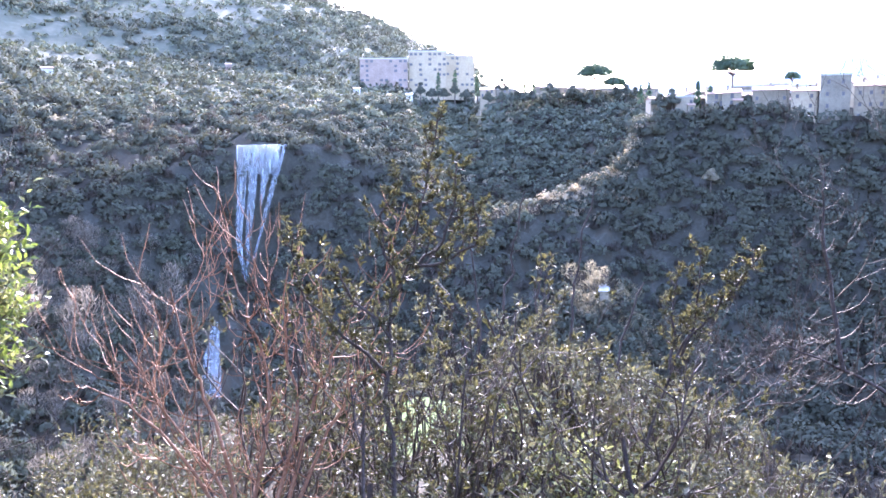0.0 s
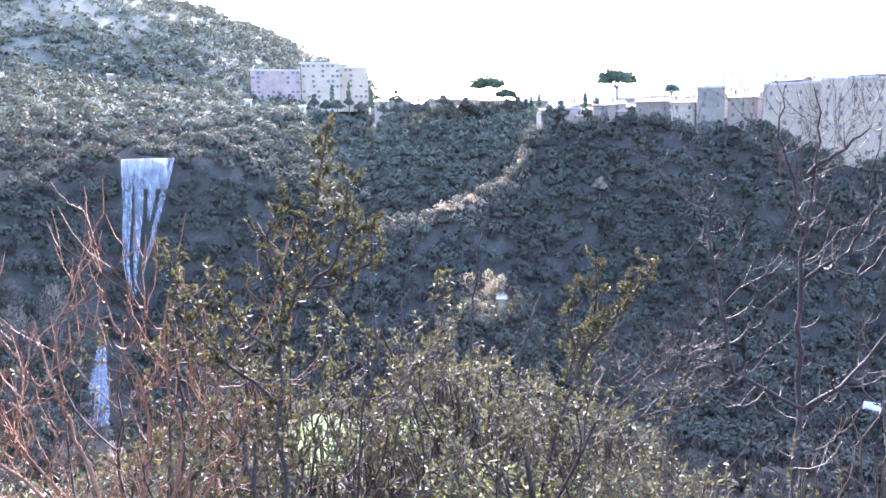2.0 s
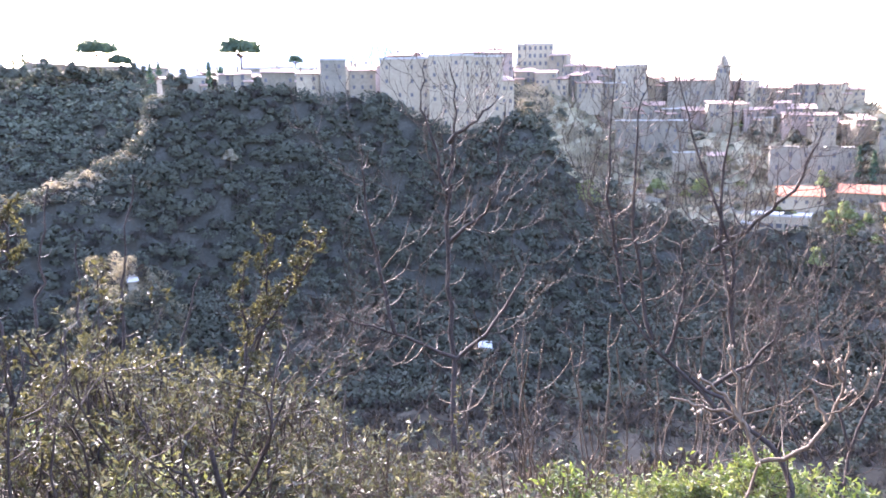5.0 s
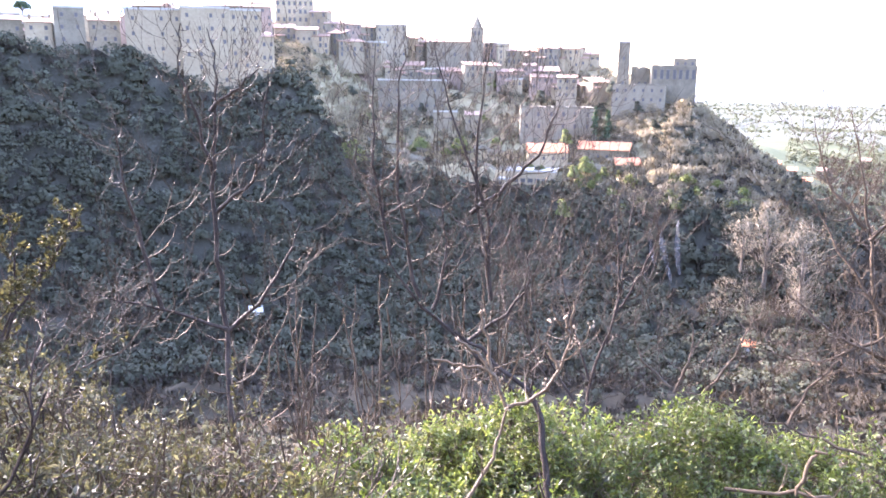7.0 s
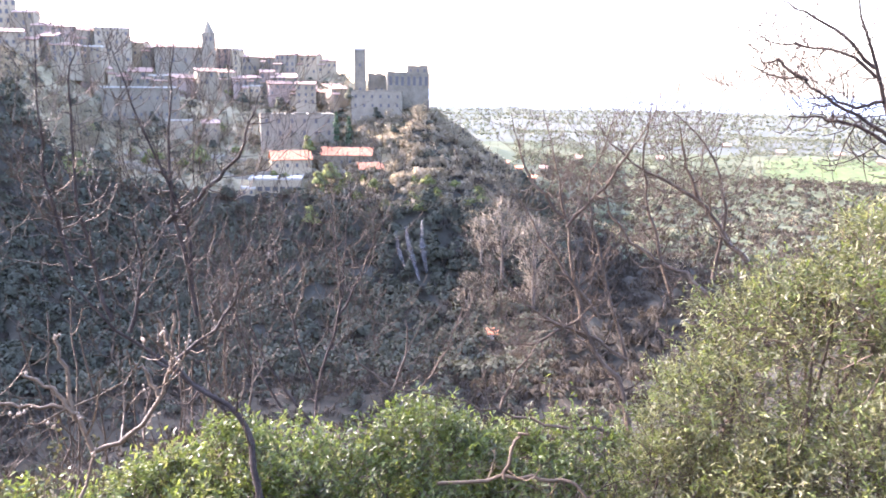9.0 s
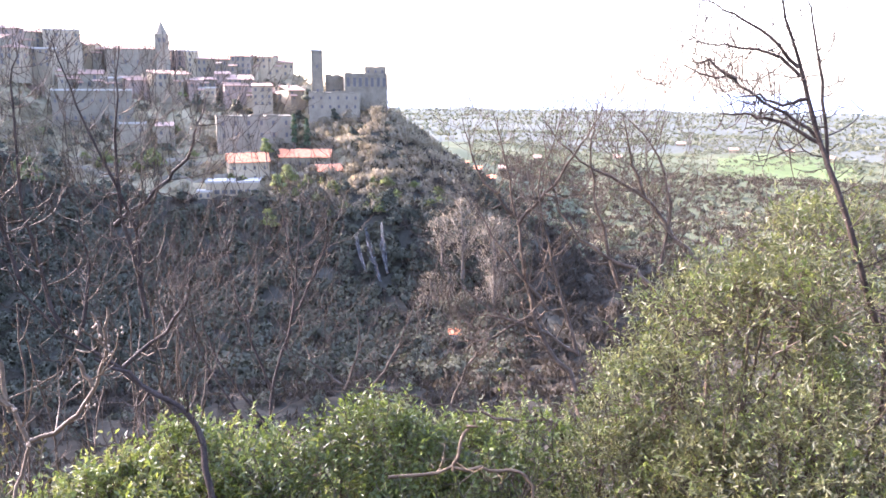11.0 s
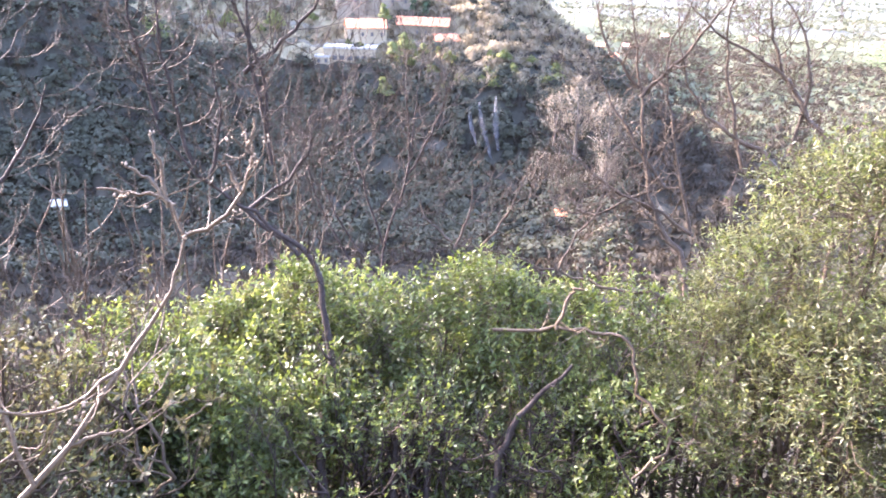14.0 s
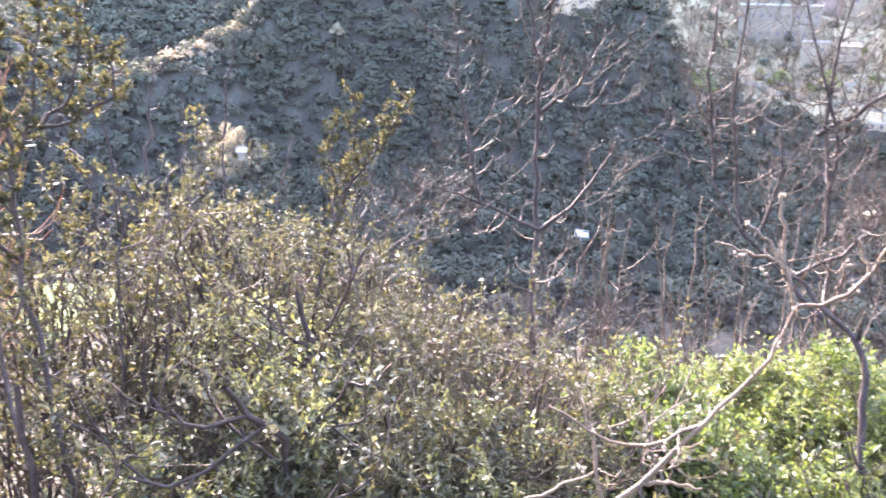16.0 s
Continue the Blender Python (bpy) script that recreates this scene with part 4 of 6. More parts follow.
PLUME = [(0, 0, 0.42, 0.7, 1.0), (0.4, 0, 0.55, 0.6, 0.9), (-0.42, 0.1, 0.52, 0.6, 0.95), (0.05, 0.1, 0.68, 0.6, 0.9), (0.2, -0.35, 0.42, 0.6, 0.9)]


def tree_between(name, label, bearing, low, high, r, crown, shape, material, seed, **kw):
    z0, z1 = r * math.tan(radians(low)), r * math.tan(radians(high))
    p = toward(bearing, 0, r)
    p.z = z0
    return tree(name, label, p, z1 - z0, crown, shape, material, seed, **kw)


tree_between("umbrella_pine", "umbrella pine with a broad flat dark crown above the roofs", 20.9, 1.3, 4.85, 365, 10.4, UMBRELLA, PINE, 101, n=420, leaf=0.8)
tree_between("umbrella_pine", "umbrella pine with a flat dark crown on the valley skyline", 11.7, 1.9, 4.45, 470, 12.0, UMBRELLA, PINE, 102, n=420, leaf=0.9)
tree_between("umbrella_pine", "smaller umbrella pine beside the skyline houses", 13.1, 1.8, 3.55, 470, 7.0, UMBRELLA, PINE, 103, n=320, leaf=0.9)
tree_between("umbrella_pine", "small umbrella pine on the skyline beside roofs", 24.6, 1.8, 3.7, 430, 4.0, UMBRELLA, PINE, 104, n=220, leaf=0.8)
for k, (bb, lo, hi, rr, cr) in enumerate(((15.45, 1.2, 3.45, 360, 1.7), (14.9, 1.6, 3.1, 420, 2.0), (7.4, 2.0, 3.9, 470, 2.2), (6.8, 2.0, 3.5, 470, 2.2), (1.8, 2.4, 4.4, 540, 2.8), (0.6, 2.4, 4.2, 540, 2.8), (3.4, 2.2, 4.0, 520, 2.4), (18.7, 1.2, 3.3, 352, 2.4), (19.5, 1.2, 2.9, 352, 2.6), (62.9, -5.0, -2.6, 372, 2.4), (63.8, -5.2, -2.9, 372, 2.4))):
    tree_between("cypress", "dark slender cypress standing among the houses", bb, lo, hi, rr, cr, SPIRE, PINE, 110 + k, n=130, leaf=0.6)
for k, (bb, lo, hi, rr, cr) in enumerate(((17.0, 0.8, 2.9, 350, 4.5), (16.2, 0.8, 2.5, 348, 4.5), (22.0, 0.8, 2.3, 350, 4.0), (5.2, 2.0, 3.8, 480, 5.5), (8.6, 2.0, 3.4, 470, 6), (10.2, 1.8, 3.2, 465, 5), (13.9, 1.8, 3.2, 460, 5), (41.2, -2.6, 0.6, 345, 6.0), (42.4, -3.4, -0.6, 342, 6.0), (59.0, -3.4, -1.6, 400, 5.0), (55.5, -1.2, 0.6, 445, 6), (64.0, -2.6, -0.9, 396, 5))):
    tree_between("oak_tree", "dark round evergreen oak among the houses on the rock", bb, lo, hi, rr, cr, ROUND, WOOD_EVER, 130 + k, n=170, leaf=0.75)
for k in range(16):
    bb = 4.2 + k * 0.68 + 0.3 * math.sin(k * 7.3)
    tree_between("oak_tree", "dark round evergreen oak on the valley skyline", bb, 1.6, 2.75 + 0.45 * math.sin(k * 3.1), 468, 4.2 + math.sin(k * 5.0), ROUND, WOOD_EVER, 240 + k, n=110, leaf=0.9)
for k in range(12):
    bb = -5.6 + k * 0.82
    tree_between("oak_tree", "dark round evergreen oak below the blocks of flats", bb, 1.9, 3.2 + 0.4 * math.sin(k * 2.3), 535, 5.0 + math.sin(k * 4.0), ROUND, WOOD_EVER, 260 + k, n=110, leaf=1.0)
for k in range(44):
    bb = 43.5 + k * 0.61 + 0.35 * math.sin(k * 5.1)
    rr = 388 + 12 * math.sin(k * 2.7) + (28 if 46 < bb < 62 and k % 2 else 0)
    foot = math.degrees(math.atan2(land_point(bb, rr).z, rr))
    tree_between("garden_tree", "brown leafless tree in the town gardens" if k % 3 else "dark evergreen tree in the town gardens", bb, foot, foot + 1.1 + 0.5 * math.sin(k * 3.7), rr, 4.0 + math.sin(k * 1.9), ROUND, WOOD_TAWNY if k % 3 else WOOD_EVER, 280 + k, n=130, leaf=0.6, thin=3 if k % 3 else 1)
for k, (bb, lo, hi, rr, cr) in enumerate(((45.6, -8.2, -5.0, 334, 7.2), (44.8, -7.6, -5.4, 334, 5.0), (53.3, -6.8, -5.0, 352, 7.0), (50.3, -6.4, -5.2, 356, 6.0), (60.9, -6.4, -4.2, 348, 4.0), (62.4, -8.4, -6.2, 338, 6.0), (61.6, -8.6, -6.9, 334, 5.0), (60.9, -11.8, -9.2, 318, 5.0), (55.4, -2.0, -0.9, 428, 4.0), (66.0, -9.2, -7.7, 338, 3.0), (70.3, -10.2, -8.0, 335, 3.2))):
    tree_between("willow", "pale yellow green tree in fresh spring leaf on the slope", bb, lo, hi, rr, cr, ROUND, WOOD_SPRING, 150 + k, n=260, leaf=0.6)
for k, (bb, lo, hi, rr, cr) in enumerate(((19.8, -4.2, -2.7, 318, 4.2), (2.6, -6.6, -5.6, 372, 4.0))):
    tree_between("pale_bush", "pale buff bush standing out from the dark cliff woods", bb, lo, hi, rr, cr, ROUND, WOOD_PALE, 170 + k, n=220, leaf=0.6, category="bush")
for k, (bb, lo, hi, rr, cr) in enumerate(((75.2, -14.5, -9.2, 300, 6.5), (77.6, -16.5, -10.4, 290, 7.0), (73.6, -13.5, -10.5, 302, 5.0), (-21, -16.5, -10.5, 285, 6), (-24.5, -17.0, -10.5, 265, 6), (-28, -15, -9.5, 270, 6), (-18.6, -15.5, -9.2, 290, 5))):
    tree_between("poplar", "tall leafless poplar with tan feathery twigs in the gorge", bb, lo, hi + 0.4, rr, cr * 1.35, PLUME, WOOD_FEATHER, 180 + k, n=230, leaf=1.25, thin=11)

# pale leafless trees on the slope beside the lower fall
KINDS = {WOOD_FEATHER: "slope_tree", WOOD_OLIVE: "olive_tree", WOOD_SPRING: "willow", WOOD_TAWNY: "garden_tree", WOOD_EVER: "oak_tree", WOOD_PLAIN: "field_tree", WOOD_PALE: "knoll_tree"}


def slope_trees(seed, count, b0, b1, r0, r1, tall, wide, label, material, n, thin):
    rng = random.Random(seed)
    for k in range(count):
        bb, rr = rng.uniform(b0, b1), rng.uniform(r0, r1)
        tree(KINDS[material], label, land_point(bb, rr), tall * rng.uniform(0.7, 1.35), wide * rng.uniform(0.75, 1.3), (PLUME if thin > 2 else rng.choice([PLUME, ROUND])), material, seed + k, n=n, leaf=0.62, thin=thin)


slope_trees(600, 130, -33, -15.4, 200, 330, 9.5, 4.2, "pale grey brown leafless tree on the valley slope", WOOD_FEATHER, 150, 5)
slope_trees(700, 70, -34, -17.5, 190, 330, 8.5, 5.2, "grey green leafy tree on the valley slope", WOOD_OLIVE, 110, 1.4)
slope_trees(760, 26, -12, 8, 296, 345, 7.0, 4.0, "grey green tree clinging to the cliff by the waterfall", WOOD_OLIVE, 100, 1.4)
slope_trees(800, 34, 8.8, 15.8, 248, 272, 7.0, 3.2, "pale buff leafless tree on the sunny knoll", WOOD_PALE, 100, 6)
slope_trees(840, 34, 40.3, 46.5, 345, 400, 6.5, 3.6, "tan leafless tree on the slope below the old town", WOOD_TAWNY, 110, 3)
slope_trees(880, 30, 60.5, 74, 322, 392, 6.0, 3.4, "tan leafless tree on the slope under the castle", WOOD_TAWNY, 110, 3)
slope_trees(920, 24, 60.5, 74, 322, 350, 5.5, 3.2, "yellow green tree in fresh leaf on the slope under the castle", WOOD_SPRING, 90, 1.3)
slope_trees(950, 34, 44, 76, 300, 345, 6.5, 4.2, "dark evergreen oak on the brink of the gorge", WOOD_EVER, 100, 1)
slope_trees(990, 30, 76, 104, 330, 900, 8.0, 6.0, "grey brown leafless tree on the plain", WOOD_TAWNY, 90, 3)
slope_trees(1030, 30, 76, 104, 330, 1000, 7.0, 6.0, "grey green olive tree on the plain", WOOD_PLAIN, 80, 1.3)
slope_trees(1100, 46, 45.5, 60, 348, 402, 6.0, 3.4, "tan leafless tree in the terraced town gardens", WOOD_TAWNY, 110, 3)
slope_trees(1160, 12, 46, 60, 345, 398, 4.5, 2.6, "yellow green tree in fresh leaf in the town gardens", WOOD_SPRING, 90, 1.3)
slope_trees(1180, 14, 58.6, 66, 366, 384, 5.0, 3.0, "brown leafless tree before the stone houses", WOOD_FEATHER, 100, 4)


# dry stone walls that hold up the garden terraces
def terrace_wall(label, b0, b1, r, tall):
    root = tagged(new("terrace_wall"), label, "wall")
    steps = 10
    V, F = [], []
    for k in range(steps + 1):
        p = land_point(b0 + (b1 - b0) * k / steps, r + 1.5 * math.sin(k * 0.9))
        out = Vector((p.x, p.y, 0)).normalized() * 0.35
        for q, z in ((p - out, -2.0), (p - out, tall), (p + out, tall), (p + out, -2.0)):
            V.append(q + Vector((0, 0, z + 0.12 * math.sin(k * 2.3))))
    for k in range(steps):
        i = k * 4
        F += [(i + j, i + (j + 1) % 4, i + 4 + (j + 1) % 4, i + 4 + j) for j in range(4)]
    F += [(0, 3, 2, 1), (steps * 4, steps * 4 + 1, steps * 4 + 2, steps * 4 + 3)]
    child("masonry", fast_mesh("masonry", V, F, STONE), root)


for b0, b1, r, tall in ((46.5, 52.0, 352, 2.6), (49.0, 56.5, 364, 2.4), (45.8, 50.5, 372, 2.4), (53.5, 58.2, 352, 2.6), (61.0, 66.0, 356, 2.4)):
    terrace_wall("long dry stone wall holding up the garden terraces", b0, b1, r, tall)

slope_trees(1210, 15, 71.5, 79.5, 276, 306, 12.0, 5.0, "tall leafless tree with feathery tan twigs in the gorge", WOOD_FEATHER, 100, 9)

# ---- the thicket on the lookout's own slope ----


def twig_path(p, d, length, rng, up=0.6, steps=5, crook=0.25):
    """A shoot that sets out sideways and bends upwards, more and more, like a hook."""
    pts, d = [Vector(p)], Vector(d).normalized()
    for k in range(steps):
        pts.append(pts[-1] + d * (length / steps))
        d = (d + Vector((0, 0, up * 1.5 * (k + 1) / steps)) + Vector(rng.normal(size=3)) * crook / steps * 1.6).normalized()
    return pts


def side_twigs(path, r0, r1, rng, spacing, length, skip=0.15, up=0.7, depth=1, spread=0.9, least=0.0038):
    """Side shoots along a limb, with shoots of their own. Gives paths with radii and the tips with their directions."""
    paths, tips = [], []
    total = sum((b - a).length for a, b in zip(path, path[1:]))
    walked, nxt, turn = 0.0, total * skip, rng.random() * 6.28
    for i, (a, b) in enumerate(zip(path, path[1:])):
        seg = (b - a).length
        while nxt < walked + seg and seg > 0:
            f = nxt / total
            p = a.lerp(b, (nxt - walked) / seg)
            t = (b - a).normalized()
            turn += 2.4 + rng.normal() * 0.5
            u = t.orthogonal().normalized()
            side = Matrix.Rotation(turn, 3, t) @ u
            L = length * (0.35 + 0.9 * rng.random()) * (1.15 - 0.6 * f)
            rad = max(least, (r0 + (r1 - r0) * f) * 0.5)
            tw = twig_path(p, side * spread + t * 0.35 - Vector((0, 0, 0.25)), L, rng, up, 4 if depth > 0 else 3)
            paths.append((tw, rad, max(least * 0.6, rad * 0.35)))
            tips.append((tw[-1], (tw[-1] - tw[-2]).normalized()))
            if depth > 0:
                more, ends = side_twigs(tw, rad, rad * 0.4, rng, L * 0.43, L * 0.52, 0.3, up, depth - 1, spread, least)
                paths += more
                tips += ends
            nxt += spacing * (0.6 + 0.8 * rng.random())
        walked += seg
    return paths, tips


def leaf_arrays(points, dirs, length, width, rng):
    """Small folded leaves: two triangles each, at points, pointing about along dirs."""
    n = len(points)
    p, d = np.asarray(points, float), np.asarray(dirs, float)
    d = d + rng.normal(size=(n, 3)) * 0.55
    d /= np.linalg.norm(d, axis=1, keepdims=True)
    s = np.cross(d, rng.normal(size=(n, 3)) * 0.7 + np.array([0, 0, 1.0]))
    s /= np.linalg.norm(s, axis=1, keepdims=True) + 1e-9
    up = np.cross(s, d)
    L = length * (0.6 + 0.7 * rng.random(n))[:, None]
    W = width * (0.7 + 0.5 * rng.random(n))[:, None]
    mid = p + d * L * 0.5
    V = np.stack([p, mid + s * W / 2 + up * W * 0.22, p + d * L - up * L * 0.1, mid - s * W / 2 + up * W * 0.22], 1).reshape(-1, 3)
    i = np.arange(n)[:, None] * 4
    F = np.concatenate([i + np.array([[0, 1, 2]]), i + np.array([[0, 2, 3]])], 1).reshape(-1, 3)
    return V, F


def leaf_child(points, dirs, length, width, material, parent, rng, label=""):
    V, F = leaf_arrays(points, dirs, length, width, rng)
    return tagged(child("foliage", fast_mesh("foliage", V, F, material), parent, label), kind="stuff")


def ground_under(p):
    r = math.hypot(p.x, p.y)
    return Vector((p.x, p.y, float(land_height(math.degrees(math.atan2(p.x, p.y)), r)) - 0.1))


def forking(p, d, length, radius, level, rng, paths, ends, up=0.5, forks=3, crook=0.45, least=0.003):
    """A bough that forks again and again, each fork shorter and thinner, its shoots turning up to the light."""
    path = twig_path(p, d, length, rng, up, 3 if level < 2 else 4, crook)
    paths.append((path, radius, radius * 0.55))
    if level == 0:
        ends.append(path)
        return
    for k in range(forks):
        f = 0.35 + 0.65 * (k + rng.random()) / forks
        j = min(len(path) - 2, int(f * (len(path) - 1)))
        t = (path[j + 1] - path[j]).normalized()
        side = Matrix.Rotation(rng.random() * 6.28, 3, t) @ t.orthogonal().normalized()
        forking(path[j].lerp(path[j + 1], min(1.0, f * (len(path) - 1) - j)), t + side * (0.5 + 0.6 * rng.random()), length * (0.5 + 0.35 * rng.random()), max(least, radius * 0.6), level - 1, rng, paths, ends, up, forks, crook, least)


def limbed(name, label, axes, bark, seed, radius, tip_radius=0.004, spacing=0.12, twig=0.45, depth=1, rooted=(0,), up=0.8, jitter=0.012, buds=0.0, category="tree", sides=6, skip=0.15, root_to=None, spread=0.9, twig_bark=None, thinner=0.55, least=0.0038, shoots=0, shoot=0.6):
    """A leafless shrub or tree: limbs along a few axes, rooted in the ground, with crooked shoots and, if wanted, buds at their tips."""
    rng = np.random.default_rng(seed)
    main, fine, tips = [], [], []
    root = tagged(new(name), label, category, group="wild shrubs on the slope" if name == "wild_shrub" else "")
    if rooted == "all":
        rooted = tuple(range(len(axes)))
    for k, axis in enumerate(axes):
        axis = [Vector(p) for p in axis]
        if k in rooted:
            foot = ground_under(Vector(root_to) if root_to else axis[0])
            axis = [foot.lerp(axis[0], 0.0), foot.lerp(axis[0], 0.5) + Vector(rng.normal(size=3)) * 0.04] + axis
        path = smooth_path(axis, rng, jitter)
        r0 = radius if k in rooted else radius * thinner
        main.append((path, r0, tip_radius))
        p2, t2 = side_twigs(path, r0, tip_radius, rng, spacing, twig, skip if not (k in rooted) else max(skip, 0.3), up, depth, spread, least)
        fine += p2
        # long upright shoots that fork
        for q in range(shoots):
            f = (0.45 if k in rooted else 0.2) + (0.55 if k in rooted else 0.8) * (q + rng.random()) / shoots
            j = min(len(path) - 2, int(f * (len(path) - 1)))
            t = (path[j + 1] - path[j]).normalized()
            side = Matrix.Rotation(rng.random() * 6.28, 3, t) @ t.orthogonal().normalized()
            ends = []
            forking(path[j], t * 0.5 + side * 0.9, shoot * (0.6 + 0.7 * rng.random()), max(least, (r0 + (tip_radius - r0) * f) * 0.35), 2, rng, fine, ends, 0.75, 3, 0.3, least * 0.75)
            t2 += [(e[-1], (e[-1] - e[-2]).normalized()) for e in ends]
        tips += t2 + [(path[-1], (path[-1] - path[-2]).normalized())]
    for p, r0, r1 in main:
        V, F = sticks([(p, r0, r1)], sides)
        child("limb", fast_mesh("limb", V, F, bark, True), root)
    if fine:
        V, F = sticks(fine, 4 if least < 0.003 else 3)
        tagged(child("brushwood", fast_mesh("brushwood", V, F, twig_bark or bark, True), root), kind="stuff")
    if buds:
        V, F, o = [], [], 0
        for p, d in tips:
            if rng.random() < 0.6:
                continue
            for q in range(4):
                c = p + Vector(rng.normal(size=3)) * buds * 0.8
                s = buds * (0.4 + 0.4 * rng.random())
                oct_ = [c + Vector(v) * s for v in ((1, 0, 0), (0, 1, 0), (-1, 0, 0), (0, -1, 0), (0, 0, 1.5), (0, 0, -1))]
                V += oct_
                F += [(o + a, o + (a + 1) % 4, o + 4) for a in range(4)] + [(o + (a + 1) % 4, o + a, o + 5) for a in range(4)]
                o += 6
        tagged(child("bud", fast_mesh("bud", V, F, BUD), root), kind="stuff")
    return root, tips, fine, main


def leafy(name, label, axes, bark, material, seed, radius, leaf=0.045, per_tip=10, **kw):
    """A limbed shrub whose shoots carry leaves near their ends."""
    root, tips, fine, main = limbed(name, label, axes, bark, seed, radius, category="shrub", **kw)
    rng = np.random.default_rng(seed + 1)
    pts, dirs = [], []
    for path, r0, r1 in fine:
        d = path[-1] - path[-2]
        for k in range(per_tip):
            f = 1 - 0.6 * rng.random()
            j = min(len(path) - 2, int(f * (len(path) - 1)))
            q = path[j].lerp(path[j + 1], f * (len(path) - 1) - j)
            pts.append(q)
            dirs.append(d.normalized() * 0.6 + Vector(rng.normal(size=3)) * 0.6 + Vector((0, 0, 0.25)))
    leaf_child(pts, dirs, leaf, leaf * 0.42, material, root, rng)
    return root


def wild_shrub(label, bearing, top, r, seed, bark, material, stems=8, reach=0.7, radius=0.016, leaf=0.04, per_tip=4, twig=0.42, name="wild_shrub", boughs=4, forks=2):
    """A tangled shrub: crooked stems fan out from one foot, fork into fine brushwood and carry leaves at the ends of some shoots."""
    rng = np.random.default_rng(seed)
    crest = toward(bearing, top, r)
    foot = ground_under(crest)
    root = tagged(new(name), label, "shrub", group="wild shrubs on the slope")
    fine, ends = [], []
    for k in range(stems):
        a = rng.random() * 6.28
        tip = crest + Vector((math.cos(a), math.sin(a), 0)) * reach * 1.25 * rng.random() ** 0.5 - Vector((0, 0, 0.3 + 0.8 * rng.random() * reach))
        m1 = foot.lerp(tip, 0.4) + Vector((math.cos(a), math.sin(a), 0)) * 0.25 * reach + Vector(rng.normal(size=3)) * 0.2
        m2 = foot.lerp(tip, 0.72) + Vector((math.cos(a), math.sin(a), 0)) * 0.12 * reach + Vector(rng.normal(size=3)) * 0.16
        path = smooth_path([foot, m1, m2, tip], rng, 0.022, 5)
        V, F = sticks([(path, radius, radius * 0.45)], 5)
        child("stem", fast_mesh("stem", V, F, bark, True), root)
        for q in range(boughs):
            f = 0.45 + 0.55 * (q + rng.random()) / boughs
            j = min(len(path) - 2, int(f * (len(path) - 1)))
            t = (path[j + 1] - path[j]).normalized()
            side = Matrix.Rotation(rng.random() * 6.28, 3, t) @ t.orthogonal().normalized()
            forking(path[j], t * 0.6 + side, twig * (0.7 + 0.8 * rng.random()), radius * 0.45, 2, rng, fine, ends, 0.5, forks, 0.4, 0.0034)
    V, F = sticks(fine, 3)
    tagged(child("brushwood", fast_mesh("brushwood", V, F, bark, True), root), kind="stuff")
    pts, dirs = [], []
    for path in ends:
        t = (path[-1] - path[-2]).normalized()
        for k in range(per_tip):
            pts.append(path[-1].lerp(path[-2], 1.4 * rng.random()))
            dirs.append(t * 0.6 + Vector(rng.normal(size=3)) * 0.6 + Vector((0, 0, 0.2)))
    leaf_child(pts, dirs, leaf, leaf * 0.42, material, root, rng)
    return root


